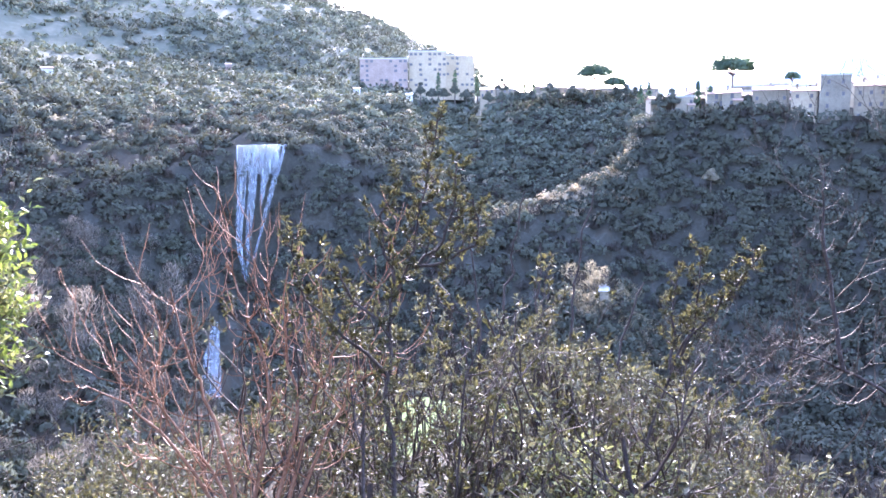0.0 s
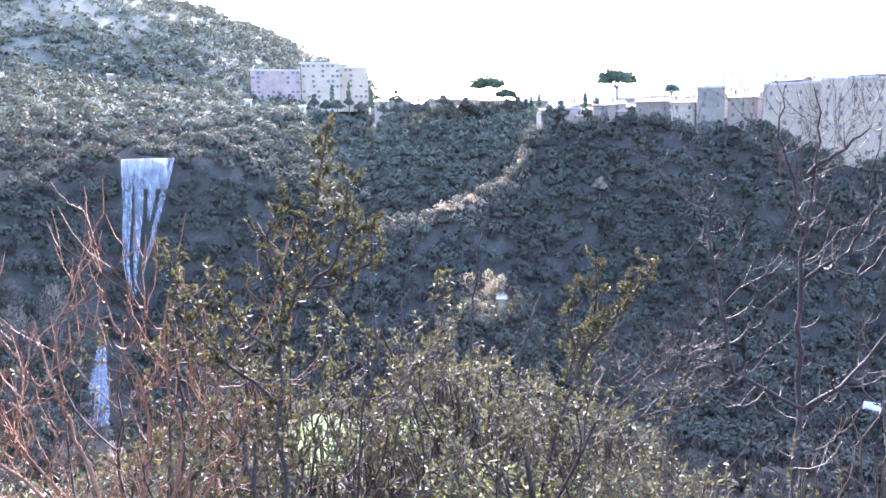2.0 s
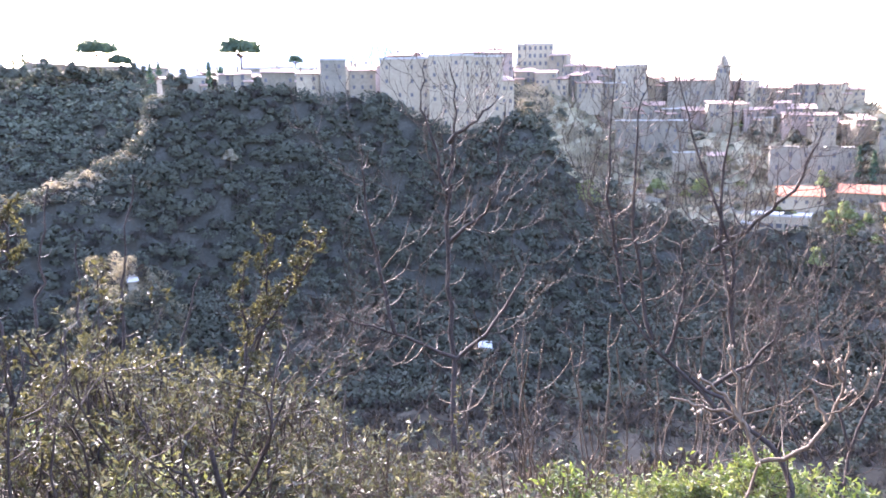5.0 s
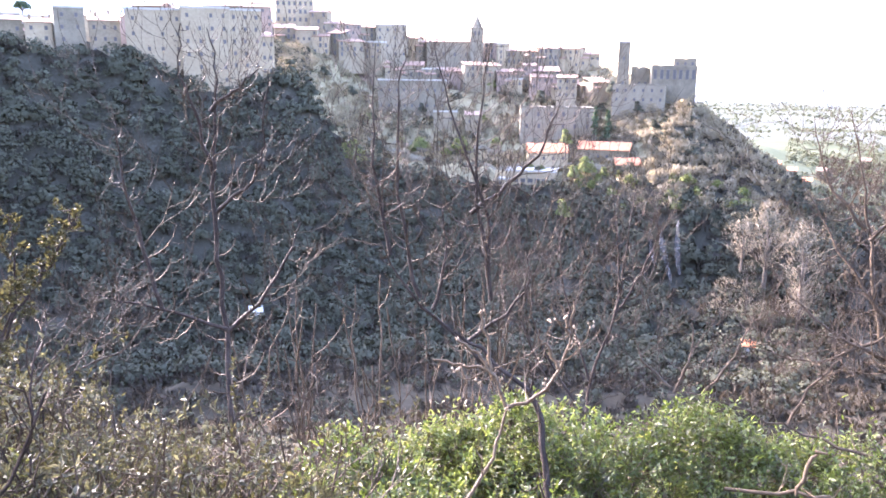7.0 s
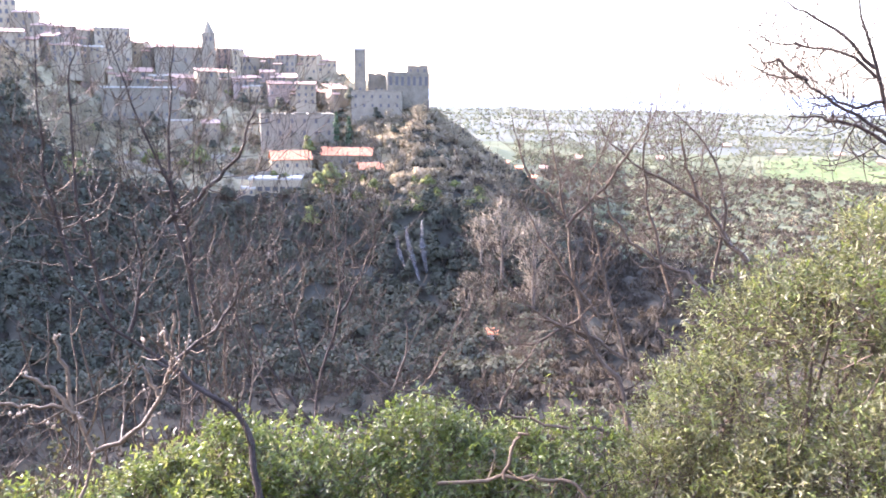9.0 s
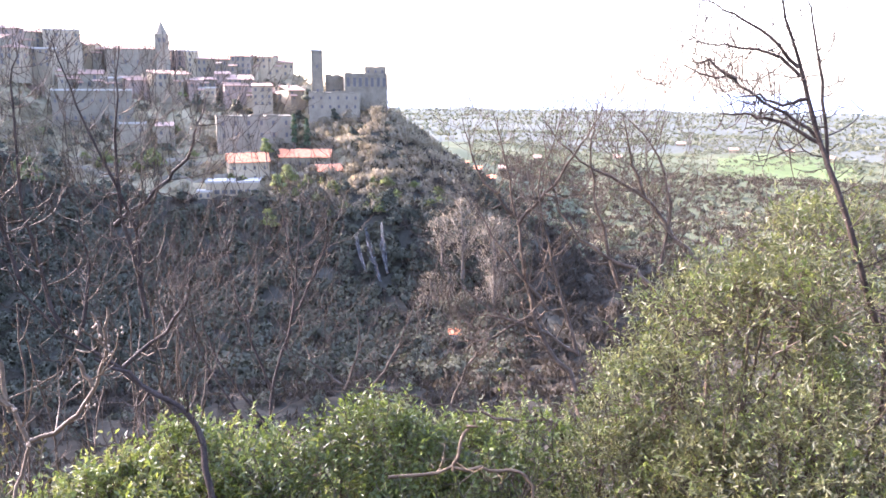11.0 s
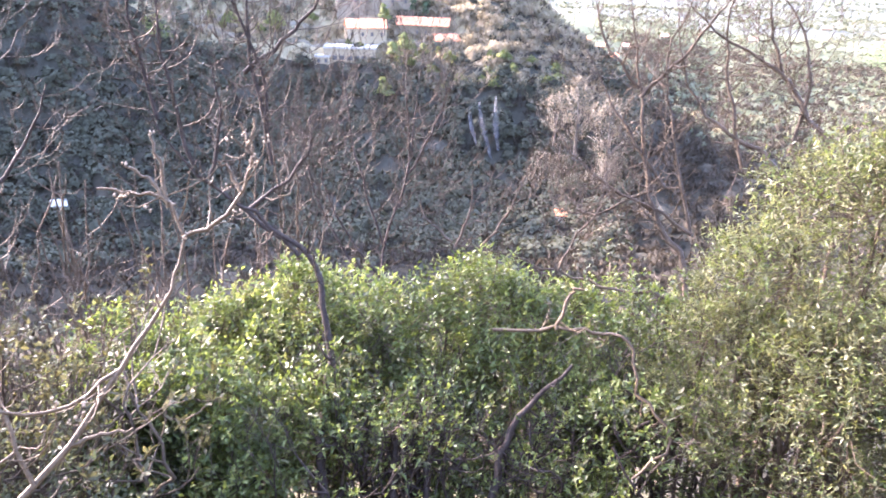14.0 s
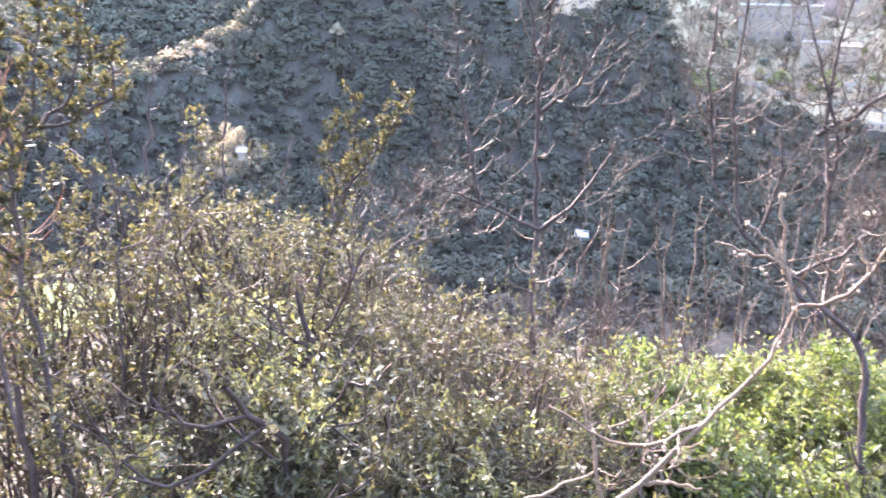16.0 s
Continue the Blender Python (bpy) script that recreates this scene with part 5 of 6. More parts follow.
def bush(name, label, place, rx, ry, rz, n, leaf, slim, material, bark, seed, stems=9, twigginess=1.0, second=None, low=-0.35, lobes=13, sprig=0.17):
    """A dense shrub: stems from one foot carry rounded boughs of leafy shoots, with dark gaps between the boughs."""
    rng = np.random.default_rng(seed)
    c = Vector(place)
    root = tagged(new(name), label, "shrub", group=name.replace("_", " ") + "s below the lookout")
    foot = ground_under(c)
    size = np.array([rx, ry, rz])
    q = rng.normal(size=(lobes * 6, 3))
    q /= np.linalg.norm(q, axis=1, keepdims=True)
    q = q[q[:, 2] > low]
    heads = [q[0]]
    for v in q[1:]:
        if len(heads) < lobes and min(np.linalg.norm(v - h) for h in heads) > 0.42:
            heads.append(v)
    heads = np.array(heads)
    middle = heads * (0.6 + 0.16 * rng.random(len(heads)))[:, None] * size + np.array(c)
    bough = (0.3 + 0.16 * rng.random(len(heads))) * (rx * rz) ** 0.5
    which = rng.integers(0, len(heads), n)
    d = rng.normal(size=(n, 3)) + heads[which] * 0.75 + np.array([0, 0, 0.35])
    d /= np.linalg.norm(d, axis=1, keepdims=True)
    base = middle[which] + d * (bough[which] * (0.45 + 0.5 * rng.random(n) ** 0.7))[:, None]
    # shoots with leaves set round them
    grow = d * 0.6 + np.array([0, 0, 0.55]) + rng.normal(size=(n, 3)) * 0.32
    grow /= np.linalg.norm(grow, axis=1, keepdims=True)
    tall = sprig * (0.5 + 0.75 * rng.random(n) ** 1.5)
    tall[rng.random(n) < 0.05] *= 2.2
    m = 9
    f = np.tile(np.linspace(0.12, 1.0, m), n)
    P = np.repeat(base, m, 0) + np.repeat(grow * tall[:, None], m, 0) * f[:, None] + rng.normal(size=(n * m, 3)) * 0.006
    u = np.cross(grow, rng.normal(size=(n, 3)))
    u /= np.linalg.norm(u, axis=1, keepdims=True)
    w = np.cross(grow, u)
    turn = np.tile(np.arange(m) * 2.4, n)[:, None]
    D = np.repeat(u, m, 0) * np.cos(turn) + np.repeat(w, m, 0) * np.sin(turn) + np.repeat(grow, m, 0) * (0.35 + 0.9 * f[:, None] ** 3)
    part_two = np.repeat(rng.random(n) < 0.22, m) if second else np.zeros(n * m, bool)
    leaf_child(P[~part_two], D[~part_two], leaf, leaf * slim, material, root, rng)
    if second:
        leaf_child(P[part_two], D[part_two], leaf, leaf * slim, second, root, rng, "older duller leaves")
    paths = []
    for i in rng.integers(0, n, int(n * 0.3)):
        e = Vector(base[i])
        paths.append(([Vector(middle[which[i]]).lerp(e, 0.45), e, e + Vector(grow[i]) * float(tall[i]) * 0.9], 0.0045, 0.0018))
    for k in range(stems):
        e = Vector(middle[k % len(middle)])
        mid = foot.lerp(e, 0.5) + Vector(rng.normal(size=3)) * 0.18
        path = smooth_path([foot + Vector((rng.normal() * 0.15, rng.normal() * 0.15, 0)), mid, e], rng, 0.014, 5)
        V, F = sticks([(path, 0.03, 0.009)], 5)
        child("stem", fast_mesh("stem", V, F, bark, True), root)
        more, _ = side_twigs(path, 0.02, 0.005, rng, 0.14, 0.55, 0.35, 0.5, 0)
        paths += more
    # bare shoots that stand out of the leaves
    for i in rng.integers(0, n, int(26 * twigginess)):
        paths.append((twig_path(base[i], grow[i], 0.2 + 0.35 * rng.random(), rng, 0.5, 4), 0.004, 0.0018))
    V, F = sticks(paths, 3)
    tagged(child("brushwood", fast_mesh("brushwood", V, F, bark, True), root), kind="stuff")
    return root


AXES_TALL_BARE = [
    [(3.17, 4.86, -3.33), (3.49, 5.36, -2.06), (3.56, 5.56, -1.29), (3.61, 5.64, -0.69), (3.55, 5.73, -0.22), (3.46, 5.79, 0.05), (3.50, 5.75, 0.39)],
    [(3.60, 5.61, -0.92), (3.67, 5.62, -0.50), (3.70, 5.63, -0.04), (3.66, 5.64, 0.36)],
    [(3.59, 5.58, -1.11), (3.87, 5.43, -0.83), (3.96, 5.39, -0.55), (4.03, 5.37, 0.04)],
    [(3.49, 5.37, -2.02), (3.09, 5.71, -1.83), (2.67, 6.00, -1.63)],
    [(3.12, 5.68, -1.85), (3.08, 5.89, -1.19), (3.05, 6.00, -0.68), (3.05, 6.03, -0.31)],
    [(3.49, 5.35, -2.06), (3.92, 5.19, -1.61), (4.12, 5.14, -1.20)],
    [(3.66, 5.65, -0.27), (3.85, 5.51, -0.09), (3.98, 5.41, 0.07)],
]
AXES_LEANING_BARE = [
    [(4.93, 3.27, -3.32), (5.12, 3.49, -2.78), (4.97, 4.04, -2.27), (4.77, 4.48, -1.84), (4.65, 4.79, -1.31)],
    [(5.20, 3.95, -1.91), (5.32, 4.07, -1.20), (5.22, 4.36, -0.44), (5.10, 4.51, 0.28)],
    [(5.23, 3.99, -1.73), (5.30, 4.19, -0.88), (5.36, 4.20, -0.31), (5.41, 4.14, 0.29)],
    [(4.71, 4.66, -1.53), (4.72, 4.85, -0.72), (4.76, 4.86, 0.26)],
    [(5.23, 4.21, -1.15), (5.54, 3.88, -0.85), (5.70, 3.71, -0.49), (5.78, 3.62, -0.13)],
    [(4.81, 4.42, -1.89), (4.83, 4.63, -1.24), (4.89, 4.74, -0.22), (4.94, 4.68, 0.23)],
    [(4.98, 4.05, -2.23), (5.34, 3.75, -1.93), (5.53, 3.70, -1.45)],
    [(4.87, 4.31, -1.99), (5.04, 4.31, -1.53), (5.08, 4.41, -1.05)],
]
AXES_SLIM_BARE = [
    [(6.22, 3.40, -4.08), (6.64, 3.66, -3.12), (6.99, 3.58, -2.39), (7.14, 3.69, -1.67), (7.20, 3.82, -1.05)],
    [(6.99, 3.58, -2.39), (7.20, 3.42, -1.96), (7.34, 3.34, -1.57), (7.37, 3.43, -1.22)],
    [(6.66, 3.67, -3.07), (6.78, 4.07, -2.21), (6.87, 4.25, -1.49)],
    [(6.86, 3.58, -2.71), (7.13, 3.58, -1.95), (7.31, 3.59, -1.11)],
    [(6.39, 3.64, -3.61), (6.46, 4.36, -2.56), (6.54, 4.58, -1.91)],
    [(6.52, 3.64, -3.37), (6.50, 4.15, -2.79), (6.55, 4.35, -2.35), (6.68, 4.35, -1.98)],
]
AXES_LOW_BARE = [
    [(5.74, 0.64, -2.71), (5.73, 1.07, -2.62), (5.66, 1.54, -2.54), (5.57, 1.98, -2.44), (5.45, 2.36, -2.39)],
    [(5.46, 2.32, -2.40), (5.60, 2.28, -2.11), (5.67, 2.32, -1.88)],
    [(5.52, 2.15, -2.42), (5.71, 1.98, -2.11), (5.86, 1.89, -1.77)],
    [(5.66, 1.54, -2.54), (5.86, 1.38, -2.17), (5.94, 1.27, -2.00)],
    [(5.45, 2.36, -2.39), (5.43, 2.59, -2.19), (5.45, 2.65, -2.06)],
]
AXES_SPREADING_BARE = [
    [(7.63, 0.61, -4.28), (8.11, 0.81, -3.28), (8.26, 1.25, -2.75), (8.43, 1.47, -2.06), (8.53, 1.60, -1.52), (8.58, 1.73, -0.98), (8.60, 1.92, -0.32)],
    [(8.31, -0.24, -2.82), (8.54, 0.21, -2.09), (8.57, 0.63, -1.89), (8.61, 1.13, -1.44), (8.68, 1.34, -0.67)],
    [(8.45, -0.53, -2.35), (8.63, -0.09, -1.66), (8.71, 0.28, -1.22), (8.71, 0.94, -0.90), (8.69, 1.38, -0.43)],
    [(8.51, 1.60, -1.59), (8.65, 1.22, -1.15), (8.73, 0.96, -0.72), (8.77, 0.73, -0.30)],
    [(8.26, 1.25, -2.75), (8.23, 1.94, -2.44), (8.24, 2.41, -1.98)],
    [(8.24, 0.82, -2.94), (8.49, 1.18, -1.98), (8.62, 1.36, -1.21), (8.73, 1.15, -0.37)],
    [(8.70, 0.22, -1.27), (8.75, 0.43, -0.82), (8.78, 0.52, -0.41)],
    [(8.50, 0.43, -2.22), (8.66, 0.73, -1.42), (8.73, 0.83, -0.77), (8.77, 0.80, -0.30)],
    [(8.35, 1.16, -2.51), (8.44, 1.83, -1.72), (8.45, 2.23, -1.12)],
    [(8.56, 0.05, -2.01), (8.70, -0.03, -1.32), (8.77, 0.22, -0.69), (8.78, 0.58, -0.35)],
    [(8.25, 0.79, -2.94), (8.27, 1.51, -2.60), (8.14, 2.17, -2.57)],
    [(8.32, 1.33, -2.53), (8.12, 1.84, -2.85), (8.00, 2.38, -2.81)],
    [(8.53, 1.60, -1.52), (8.51, 2.06, -0.99), (8.52, 2.24, -0.39)],
]
AXES_DARK_BARE = [
    [(5.00, -1.01, -0.82), (5.10, -0.82, -0.33), (5.14, -0.68, 0.08), (5.14, -0.57, 0.41), (5.13, -0.47, 0.67)],
    [(5.11, -0.81, -0.30), (5.15, -0.57, -0.16), (5.18, -0.39, -0.05), (5.18, -0.32, 0.01), (5.20, -0.14, 0.04), (5.20, -0.03, 0.09)],
    [(5.14, -0.69, 0.02), (5.16, -0.54, 0.14), (5.18, -0.36, 0.19), (5.19, -0.18, 0.21), (5.19, 0.01, 0.28)],
    [(5.14, -0.68, 0.08), (5.16, -0.46, 0.29), (5.17, -0.25, 0.40), (5.18, -0.10, 0.46)],
    [(5.10, -0.84, -0.36), (5.15, -0.58, -0.23), (5.17, -0.40, -0.19), (5.18, -0.27, -0.20)],
    [(5.08, -0.88, -0.47), (5.12, -0.80, -0.01), (5.12, -0.73, 0.32), (5.11, -0.64, 0.60)],
    [(5.18, -0.32, 0.01), (5.19, -0.19, 0.11), (5.20, -0.10, 0.10)],
    [(5.13, -0.73, -0.10), (5.15, -0.62, -0.14), (5.17, -0.48, -0.08), (5.18, -0.36, -0.10)],
]
AXES_BUDDED = [
    [(0.50, 1.50, -1.30), (0.73, 1.42, -1.28), (0.83, 1.37, -1.27), (1.03, 1.34, -1.16), (1.17, 1.31, -1.03), (1.31, 1.28, -0.88), (1.38, 1.28, -0.77)],
    [(1.03, 1.34, -1.16), (1.08, 1.30, -1.15), (1.13, 1.25, -1.15)],
    [(0.73, 1.42, -1.28), (0.76, 1.46, -1.22), (0.85, 1.43, -1.18), (0.96, 1.40, -1.14)],
    [(1.17, 1.31, -1.03), (1.03, 1.39, -1.09), (0.89, 1.52, -1.02)],
    [(0.94, 1.35, -1.21), (0.96, 1.44, -1.08), (0.96, 1.51, -0.98)],
]
AXES_BUDDED_TOP = [
    [(1.41, 1.27, -0.79), (1.42, 1.32, -0.71), (1.38, 1.40, -0.69), (1.34, 1.46, -0.68)],
    [(1.42, 1.32, -0.71), (1.41, 1.37, -0.66), (1.39, 1.42, -0.63)],
    [(1.42, 1.32, -0.72), (1.44, 1.36, -0.62), (1.45, 1.39, -0.56)],
    [(1.41, 1.27, -0.79), (1.48, 1.20, -0.74), (1.55, 1.17, -0.62), (1.58, 1.18, -0.52)],
    [(1.51, 1.18, -0.69), (1.52, 1.22, -0.64), (1.51, 1.24, -0.62)],
    [(1.55, 1.17, -0.60), (1.56, 1.19, -0.56), (1.56, 1.21, -0.53)],
]
AXES_RED = [
    [(-1.03, 3.92, -2.18), (-1.21, 4.15, -1.57), (-1.37, 4.22, -1.20), (-1.46, 4.28, -0.86)],
    [(-1.00, 3.92, -2.18), (-0.92, 4.24, -1.54), (-1.05, 4.35, -1.07), (-1.17, 4.39, -0.73)],
    [(-0.89, 3.94, -2.20), (-0.79, 4.25, -1.58), (-0.87, 4.39, -1.09), (-0.83, 4.46, -0.77)],
    [(-0.83, 3.95, -2.20), (-0.69, 4.27, -1.56), (-0.55, 4.40, -1.23), (-0.47, 4.46, -1.01)],
    [(-1.12, 3.90, -2.17), (-1.49, 4.05, -1.59), (-1.85, 4.00, -1.32)],
    [(-1.06, 3.91, -2.18), (-1.29, 4.06, -1.73), (-1.70, 4.12, -1.13)],
    [(-0.77, 3.96, -2.21), (-0.66, 4.19, -1.79), (-0.42, 4.35, -1.45), (-0.22, 4.40, -1.33)],
]
AXES_DARK_STEMS = [
    [(0.50, 6.48, -2.59), (0.63, 6.77, -1.65), (0.71, 6.87, -1.15), (0.83, 6.93, -0.55)],
    [(1.13, 6.41, -2.57), (1.22, 6.70, -1.64), (1.28, 6.77, -1.25), (1.43, 6.83, -0.50)],
    [(0.90, 6.55, -2.31), (0.93, 6.76, -1.55), (0.97, 6.86, -1.00)],
    [(1.55, 6.33, -2.54), (1.64, 6.56, -1.81), (1.84, 6.62, -1.32)],
    [(0.42, 6.67, -2.08), (0.40, 6.84, -1.45), (0.33, 6.92, -1.00)],
]
AXES_PINK = [
    [(1.61, 5.95, -2.87), (2.21, 6.01, -2.28), (2.55, 5.99, -1.95), (2.76, 5.99, -1.67)],
    [(1.97, 5.97, -2.60), (2.58, 5.93, -2.11), (2.98, 5.89, -1.64)],
    [(2.19, 5.94, -2.49), (2.80, 5.82, -2.12), (3.14, 5.74, -1.83)],
    [(1.89, 5.99, -2.60), (2.26, 6.06, -2.11), (2.41, 6.13, -1.70)],
]
AXES_TALL_SHRUB = [
    [(-0.18, 3.46, -2.00), (-0.22, 3.75, -1.37), (-0.22, 3.88, -0.94), (-0.12, 3.94, -0.66), (-0.06, 3.98, -0.43), (0.04, 4.00, 0.11)],
    [(-0.22, 3.85, -1.05), (-0.45, 3.90, -0.79), (-0.50, 3.92, -0.65)],
    [(-0.09, 3.94, -0.69), (0.10, 3.97, -0.49), (0.13, 3.99, -0.17)],
    [(-0.19, 3.92, -0.77), (-0.27, 3.96, -0.48), (-0.15, 3.99, -0.23)],
    [(-0.22, 3.81, -1.21), (-0.63, 3.86, -0.84), (-0.70, 3.91, -0.51)],
    [(-0.12, 3.94, -0.69), (0.22, 3.95, -0.60), (0.21, 3.98, -0.34)],
]
AXES_SECOND_SHRUB = [
    [(1.21, 4.45, -2.40), (1.47, 4.72, -1.60), (1.66, 4.78, -1.18), (1.70, 4.86, -0.76)],
    [(1.55, 4.75, -1.43), (1.82, 4.75, -1.06), (1.86, 4.77, -0.89)],
    [(1.79, 4.76, -1.10), (1.96, 4.73, -0.88), (1.99, 4.75, -0.74)],
    [(1.51, 4.74, -1.50), (1.53, 4.84, -1.12), (1.60, 4.87, -0.87)],
]
AXES_HEDGE_TRUNK = [
    [(3.48, 2.26, -3.76), (3.62, 2.46, -3.48), (3.96, 2.59, -2.97), (4.09, 2.67, -2.70), (4.23, 2.86, -2.24), (4.18, 3.08, -2.02), (4.02, 3.43, -1.76)],
    [(3.55, 1.89, -3.89), (3.94, 2.05, -3.39), (4.12, 2.09, -3.14)],
    [(3.68, 1.67, -3.87), (3.96, 1.84, -3.49), (4.15, 1.87, -3.24)],
    [(3.87, 1.32, -3.81), (4.25, 1.43, -3.33), (4.48, 1.32, -3.06), (4.71, 1.10, -2.78)],
    [(2.28, 3.42, -3.80), (2.57, 3.64, -3.38), (2.55, 3.88, -3.12)],
]
AXES_PALE_BRANCH = [
    [(4.29, 1.56, -2.44), (4.43, 1.19, -2.40), (4.49, 0.95, -2.38), (4.52, 0.73, -2.41), (4.39, 0.59, -2.66), (4.29, 0.35, -2.88), (4.11, 0.52, -3.11)],
    [(4.43, 1.19, -2.40), (4.54, 1.12, -2.21), (4.59, 1.08, -2.11)],
]

limbed("bare_tree", "tall leafless tree with grey upright limbs on the slope", AXES_TALL_BARE, BARK_DARK, 201, 0.034, spacing=0.1, twig=0.45, twig_bark=BARK_GREY, up=1.0, least=0.0034, shoots=5, shoot=0.55)
limbed("bare_tree", "leafless tree leaning out with tall grey shoots", AXES_LEANING_BARE, BARK_DARK, 202, 0.045, spacing=0.09, twig=0.45, up=1.3, jitter=0.015, least=0.0034, twig_bark=BARK_GREY, thinner=0.45, shoots=12, shoot=0.65)
limbed("bare_tree", "slim leafless tree with fine reddish grey twigs", AXES_SLIM_BARE, BARK_DARK, 203, 0.026, spacing=0.1, twig=0.4, up=1.2, twig_bark=BARK_GREY, least=0.0038, shoots=10, shoot=0.6)
limbed("bare_shrub", "low leafless branches reaching over the green bushes", AXES_LOW_BARE, BARK_GREY, 204, 0.022, spacing=0.1, twig=0.34, least=0.0034, shoots=5, shoot=0.4, category="shrub")
limbed("bare_tree", "spreading leafless tree with a web of grey twigs", AXES_SPREADING_BARE, BARK_GREY, 205, 0.05, twig_bark=BARK_GREY, spacing=0.09, twig=0.5, rooted=(0, 1, 2), jitter=0.015, least=0.004, thinner=0.45, shoots=7, shoot=0.7)
limbed("bare_tree", "dark leafless tree reaching in against the sky", AXES_DARK_BARE, BARK_DARK, 206, 0.026, spacing=0.07, twig=0.36, up=0.3, jitter=0.007, thinner=0.45, shoots=4, shoot=0.32, rooted=(0,), root_to=(5.0, -2.6, -3.0))
shift = Vector(AXES_BUDDED[0][-1]) - Vector(AXES_BUDDED_TOP[0][0])
AXES_BUDDED_TOP = [[Vector(p) + shift for p in axis] for axis in AXES_BUDDED_TOP]
limbed("budded_branch", "thick tan branch with clusters of dry buds", AXES_BUDDED + AXES_BUDDED_TOP, BARK_TAN, 207, 0.014, tip_radius=0.003, spacing=0.2, twig=0.17, depth=1, buds=0.0062, jitter=0.003, thinner=0.38, least=0.0017, category="shrub", sides=8)
limbed("red_shrub", "leafless shrub with red brown upright stems", AXES_RED, BARK_RED, 208, 0.02, spacing=0.1, twig=0.4, up=1.2, least=0.0042, shoots=4, shoot=0.5, rooted="all", category="shrub", root_to=(-0.9, 4.0, -3))
limbed("stem_clump", "thin dark leafless stems standing above the thicket", AXES_DARK_STEMS, BARK_DARK, 209, 0.022, tip_radius=0.006, spacing=0.2, twig=0.2, depth=0, rooted="all", category="shrub")
limbed("pink_shrub", "pale pinkish leafless branches with curved twigs", AXES_PINK, BARK_GREY, 210, 0.016, spacing=0.09, twig=0.4, least=0.0034, shoots=5, shoot=0.5, rooted="all", category="shrub", up=1.2)
limbed("gnarled_tree", "dark crooked trunks growing through the green bushes", AXES_HEDGE_TRUNK, BARK_DARK, 211, 0.05, tip_radius=0.012, spacing=0.3, twig=0.5, rooted="all")
limbed("pale_branch", "long pale dead branch lying across the green bushes", AXES_PALE_BRANCH, BARK_TAN, 212, 0.022, tip_radius=0.01, spacing=0.5, twig=0.3, rooted=(), category="branch")
leafy("laurel_shrub", "tall thin shrub with dull brown green leaf sprigs", AXES_TALL_SHRUB, BARK_DARK, LEAF_DUSK, 221, 0.018, spacing=0.04, twig=0.16, per_tip=11, leaf=0.034, up=1.5)
leafy("laurel_shrub", "slender shrub with yellow green leaf sprigs", AXES_SECOND_SHRUB, BARK_DARK, LEAF_DUSK, 222, 0.018, spacing=0.045, twig=0.18, per_tip=11, leaf=0.036, up=1.5)


def on_slope(bearing, top, r, rz):
    p = toward(bearing, top, r)
    p.z -= rz
    return p


# grey and brown thicket
for k, (bb, tt, rr, sx, sz, nn) in enumerate(((-27, -20, 6.0, 0.9, 0.9, 700), (-19, -22, 6.2, 0.9, 0.9, 450), (8.5, -15.5, 6.6, 0.8, 1.1, 450), (15, -17, 6.4, 0.9, 1.0, 600), (21, -21.5, 6.6, 0.9, 1.0, 550), (29, -27.5, 6.8, 0.9, 1.0, 450), (-24, -24, 4.6, 0.8, 0.8, 600), (13, -22, 4.6, 0.8, 0.9, 600), (22, -24, 4.6, 0.8, 0.9, 700), (31, -30, 4.6, 0.8, 0.9, 500), (38, -32, 4.8, 0.7, 0.8, 400), (8, -29, 3.6, 0.7, 0.7, 700), (18, -30, 3.6, 0.7, 0.7, 700), (28, -32, 3.6, 0.7, 0.7, 600))):
    bush("thicket_shrub", "grey olive evergreen shrub tangled with bare twigs", on_slope(bb, tt, rr, sz), sx, sx, sz, nn, 0.046, 0.4, LEAF_OLIVE if rr < 5 and k % 2 else LEAF_SAGE if k % 2 else LEAF_DUSK, BARK_GREY, 300 + k, twigginess=1.2, second=LEAF_DUSK if k % 2 else LEAF_SAGE, stems=9)
for k, (bb, tt, rr, reach) in enumerate(((-14, -17, 5.2, 0.6), (-8, -15, 5.6, 0.6), (6, -18, 4.6, 0.6), (10, -15.5, 5.6, 0.7), (16, -17, 5.2, 0.7), (20, -19, 4.8, 0.7), (25, -22, 5.0, 0.7), (28, -24, 5.6, 0.7), (33, -26, 5.0, 0.7), (36, -28, 5.4, 0.6), (29, -25, 3.9, 0.5), (35, -27, 3.8, 0.5), (12, -26, 3.7, 0.5), (20, -28, 3.5, 0.5), (-20, -24, 4.2, 0.5), (24, -18.5, 6.2, 0.6))):
    wild_shrub("tangled shrub of grey twigs with a few dull leaves", bb, tt, rr, 330 + k, BARK_GREY, LEAF_DUSK if k % 2 else LEAF_SAGE, reach=reach, stems=9, per_tip=11, leaf=0.05)
for k, (bb, tt, rr, reach) in enumerate(((-5, -13.5, 6.2, 0.7), (-2.5, -14.5, 6.4, 0.5), (4.5, -13.0, 6.2, 0.5), (7, -12.0, 6.4, 0.7), (11, -12.5, 6.2, 0.7), (14, -14, 6.0, 0.7), (18, -16, 6.0, 0.7), (5, -16, 5.2, 0.6), (9, -19, 4.4, 0.6))):
    wild_shrub("dark branched shrub with dull brown green leaves", bb, tt, rr, 350 + k, BARK_DARK, LEAF_DUSK if k % 2 else LEAF_SAGE, reach=reach, stems=9, per_tip=14, leaf=0.052, twig=0.34)
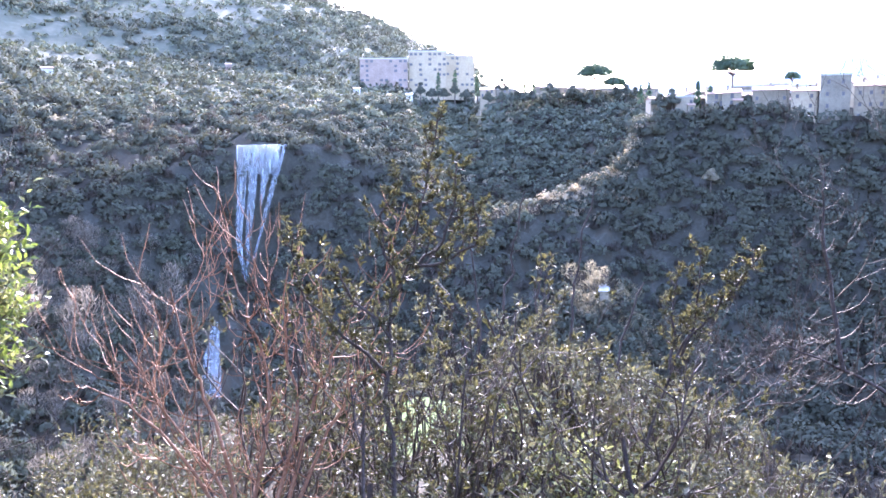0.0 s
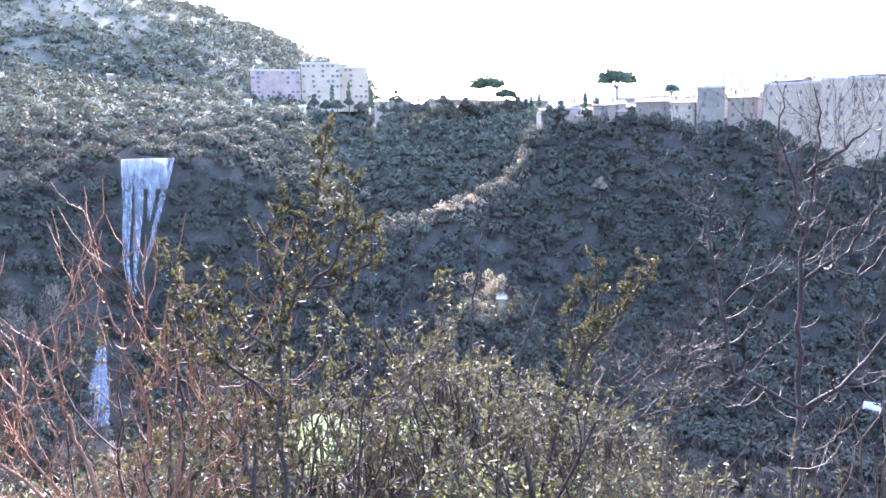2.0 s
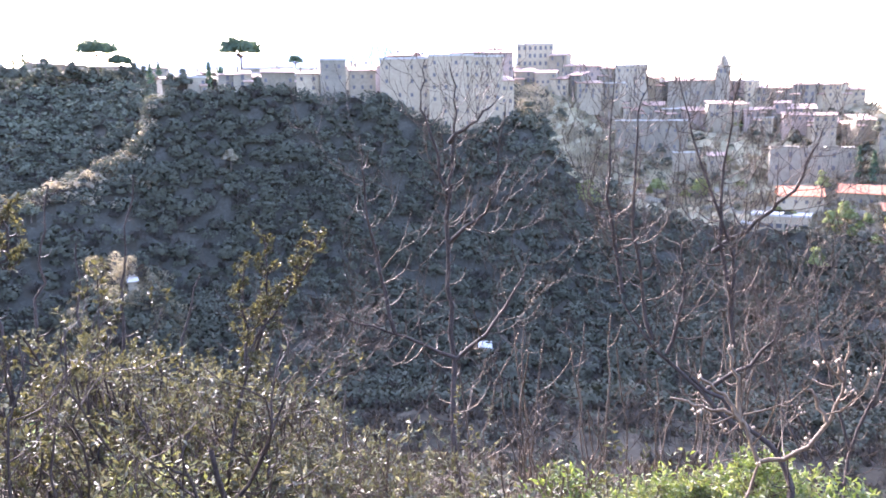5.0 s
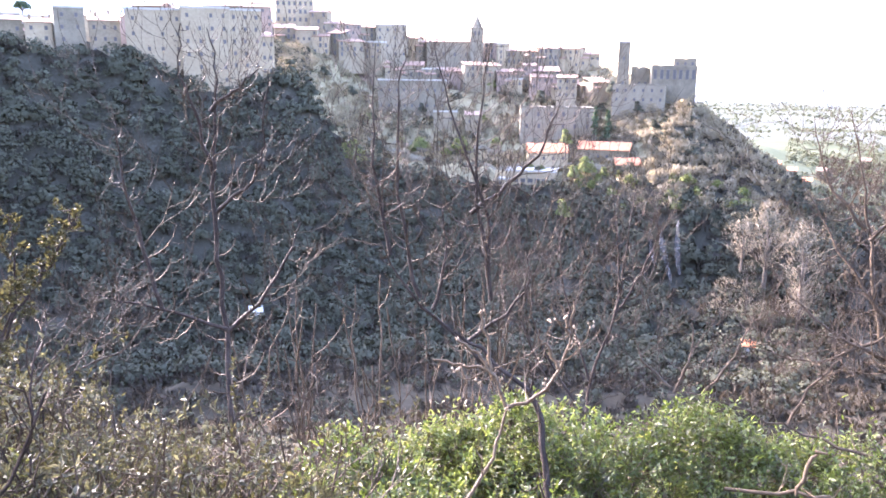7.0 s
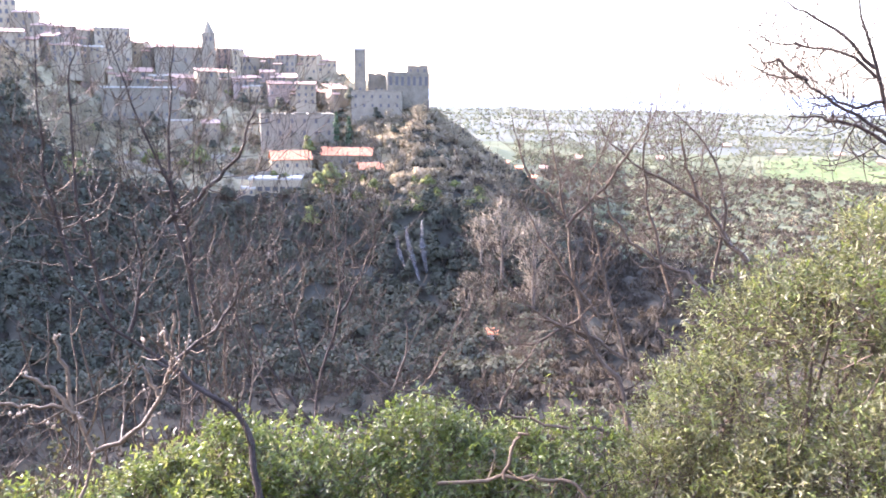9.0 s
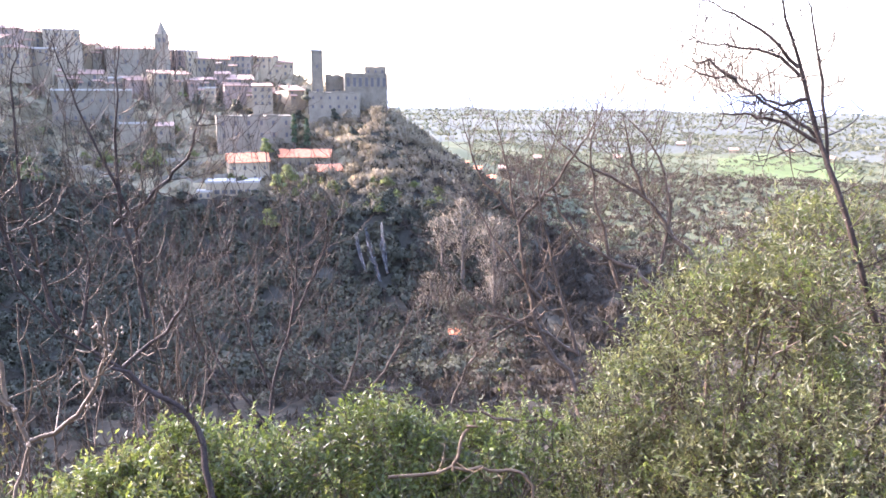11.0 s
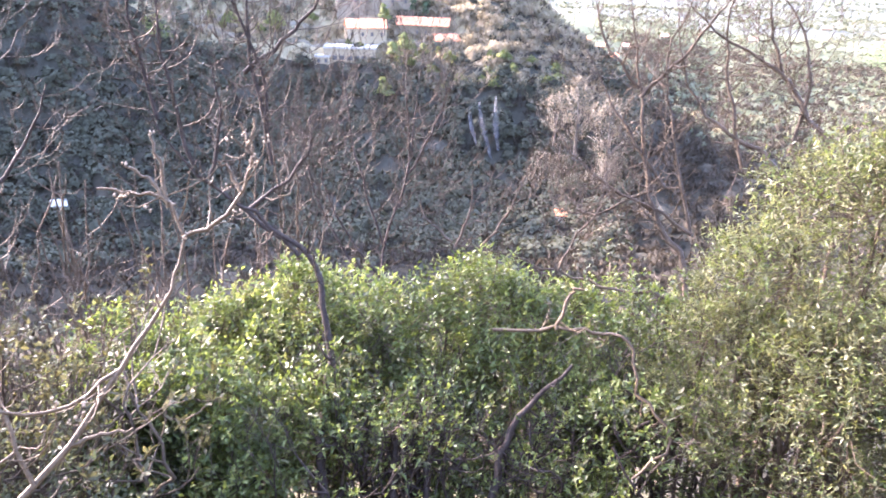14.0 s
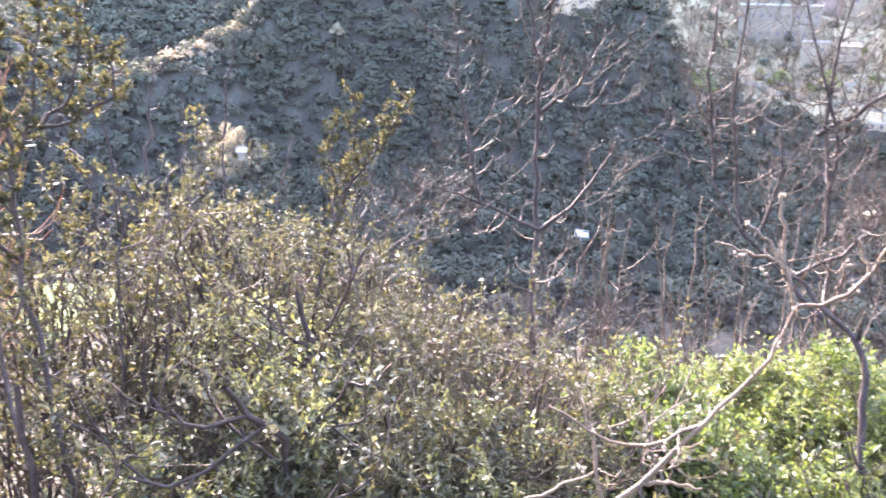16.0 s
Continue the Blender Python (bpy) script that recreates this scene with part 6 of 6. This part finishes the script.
for k, (bb, tt, rr, reach) in enumerate(((-9.5, -9.0, 4.7, 0.35), (-6.5, -11, 4.5, 0.4), (-3.5, -9.0, 4.6, 0.4), (-1, -7.5, 4.4, 0.3), (1.5, -10, 4.5, 0.4), (3.5, -12, 4.8, 0.45))):
    wild_shrub("dark upright shrub with clusters of brown green leaves", bb, tt, rr, 360 + k, BARK_DARK, LEAF_DUSK, reach=reach, stems=3, radius=0.011, per_tip=12, leaf=0.045, twig=0.3, boughs=6)
wild_shrub("old shrub with thick dark crooked limbs and few leaves", 4.6, -17.5, 4.3, 368, BARK_DARK, LEAF_SAGE, reach=1.0, stems=7, radius=0.03, per_tip=5, leaf=0.05, twig=0.5, boughs=5)
for k, (bb, tt, rr, reach) in enumerate(((27, -22, 4.4, 0.5), (31, -24, 4.2, 0.5), (34, -21, 5.2, 0.6), (39, -22, 5.6, 0.6), (43, -20, 6.6, 0.8), (49, -19, 7.2, 0.9), (56, -19.5, 7.4, 0.9), (42, -13, 7.6, 0.8), (46, -11, 8.0, 0.9), (54, -13.5, 8.4, 0.9), (38, -15, 7.4, 0.7))):
    wild_shrub("leafless brown shrub with dry seed heads on its twigs", bb, tt, rr, 370 + k, BARK_GREY, BUD, reach=reach, stems=6, leaf=0.016, per_tip=1, twig=0.42, boughs=3)
# fresh green bushes
for k, (bb, tt, rr, sx, sz, nn) in enumerate(((37.5, -30, 5.0, 0.5, 0.8, 500), (41, -26.0, 5.3, 0.5, 0.9, 600), (44, -27.5, 5.2, 0.55, 1.0, 700), (49, -25.3, 5.6, 0.7, 1.1, 1000), (55, -23.5, 5.7, 0.75, 1.1, 1100), (62, -23.3, 5.7, 0.75, 1.1, 1000), (68.5, -23.2, 5.7, 0.75, 1.1, 1000), (75, -24.5, 5.7, 0.75, 1.1, 900), (80.5, -23.5, 5.9, 0.75, 1.1, 900), (45, -30, 4.7, 0.7, 0.9, 700), (54, -31, 4.7, 0.7, 0.9, 480), (64, -33, 4.7, 0.7, 0.9, 320), (74, -33, 4.7, 0.7, 0.9, 320), (83, -31, 4.7, 0.7, 0.9, 450))):
    bush("green_bush", "bright green glossy evergreen bush in full leaf", on_slope(bb, tt, rr, sz), sx, sx, sz, int(nn * 1.15), 0.056, 0.42, LEAF_GREEN, BARK_GREY, 400 + k, twigginess=1.4, second=LEAF_OLIVE, stems=8)
for k, (bb, tt, rr, reach) in enumerate(((64, -28, 4.8, 0.6), (71, -29, 4.8, 0.6), (78, -30, 4.7, 0.6), (86, -27, 4.8, 0.6), (60, -33, 4.3, 0.5))):
    wild_shrub("dark twiggy undergrowth with small green leaves", bb, tt, rr, 380 + k, BARK_DARK, LEAF_GREEN, reach=reach, stems=9, per_tip=7)
# grey green bush that rises beside the path
for k, (bb, tt, rr, sx, sz, nn) in enumerate(((103, -6.5, 5.4, 1.0, 1.4, 1700), (95.5, -10.5, 5.4, 0.75, 1.2, 1200), (91, -16.5, 5.4, 0.55, 1.0, 800), (99, -20, 4.9, 0.9, 1.0, 1300), (92, -25, 5.0, 0.75, 0.9, 1000), (88, -22.5, 5.3, 0.5, 0.8, 600))):
    bush("olive_bush", "large grey green olive bush with narrow leaves", on_slope(bb, tt, rr, sz), sx, sx, sz, int(nn * 1.05), 0.05, 0.26, LEAF_OLIVE, BARK_GREY, 450 + k, twigginess=2.4, second=LEAF_GREEN, stems=10)
bush("spring_bush", "yellow green bush close to the lookout", on_slope(-33.9, 0.6, 4.4, 1.0), 0.34, 0.34, 0.95, 700, 0.055, 0.45, LEAF_GREEN, BARK_DARK, 480, second=LEAF_OLIVE)
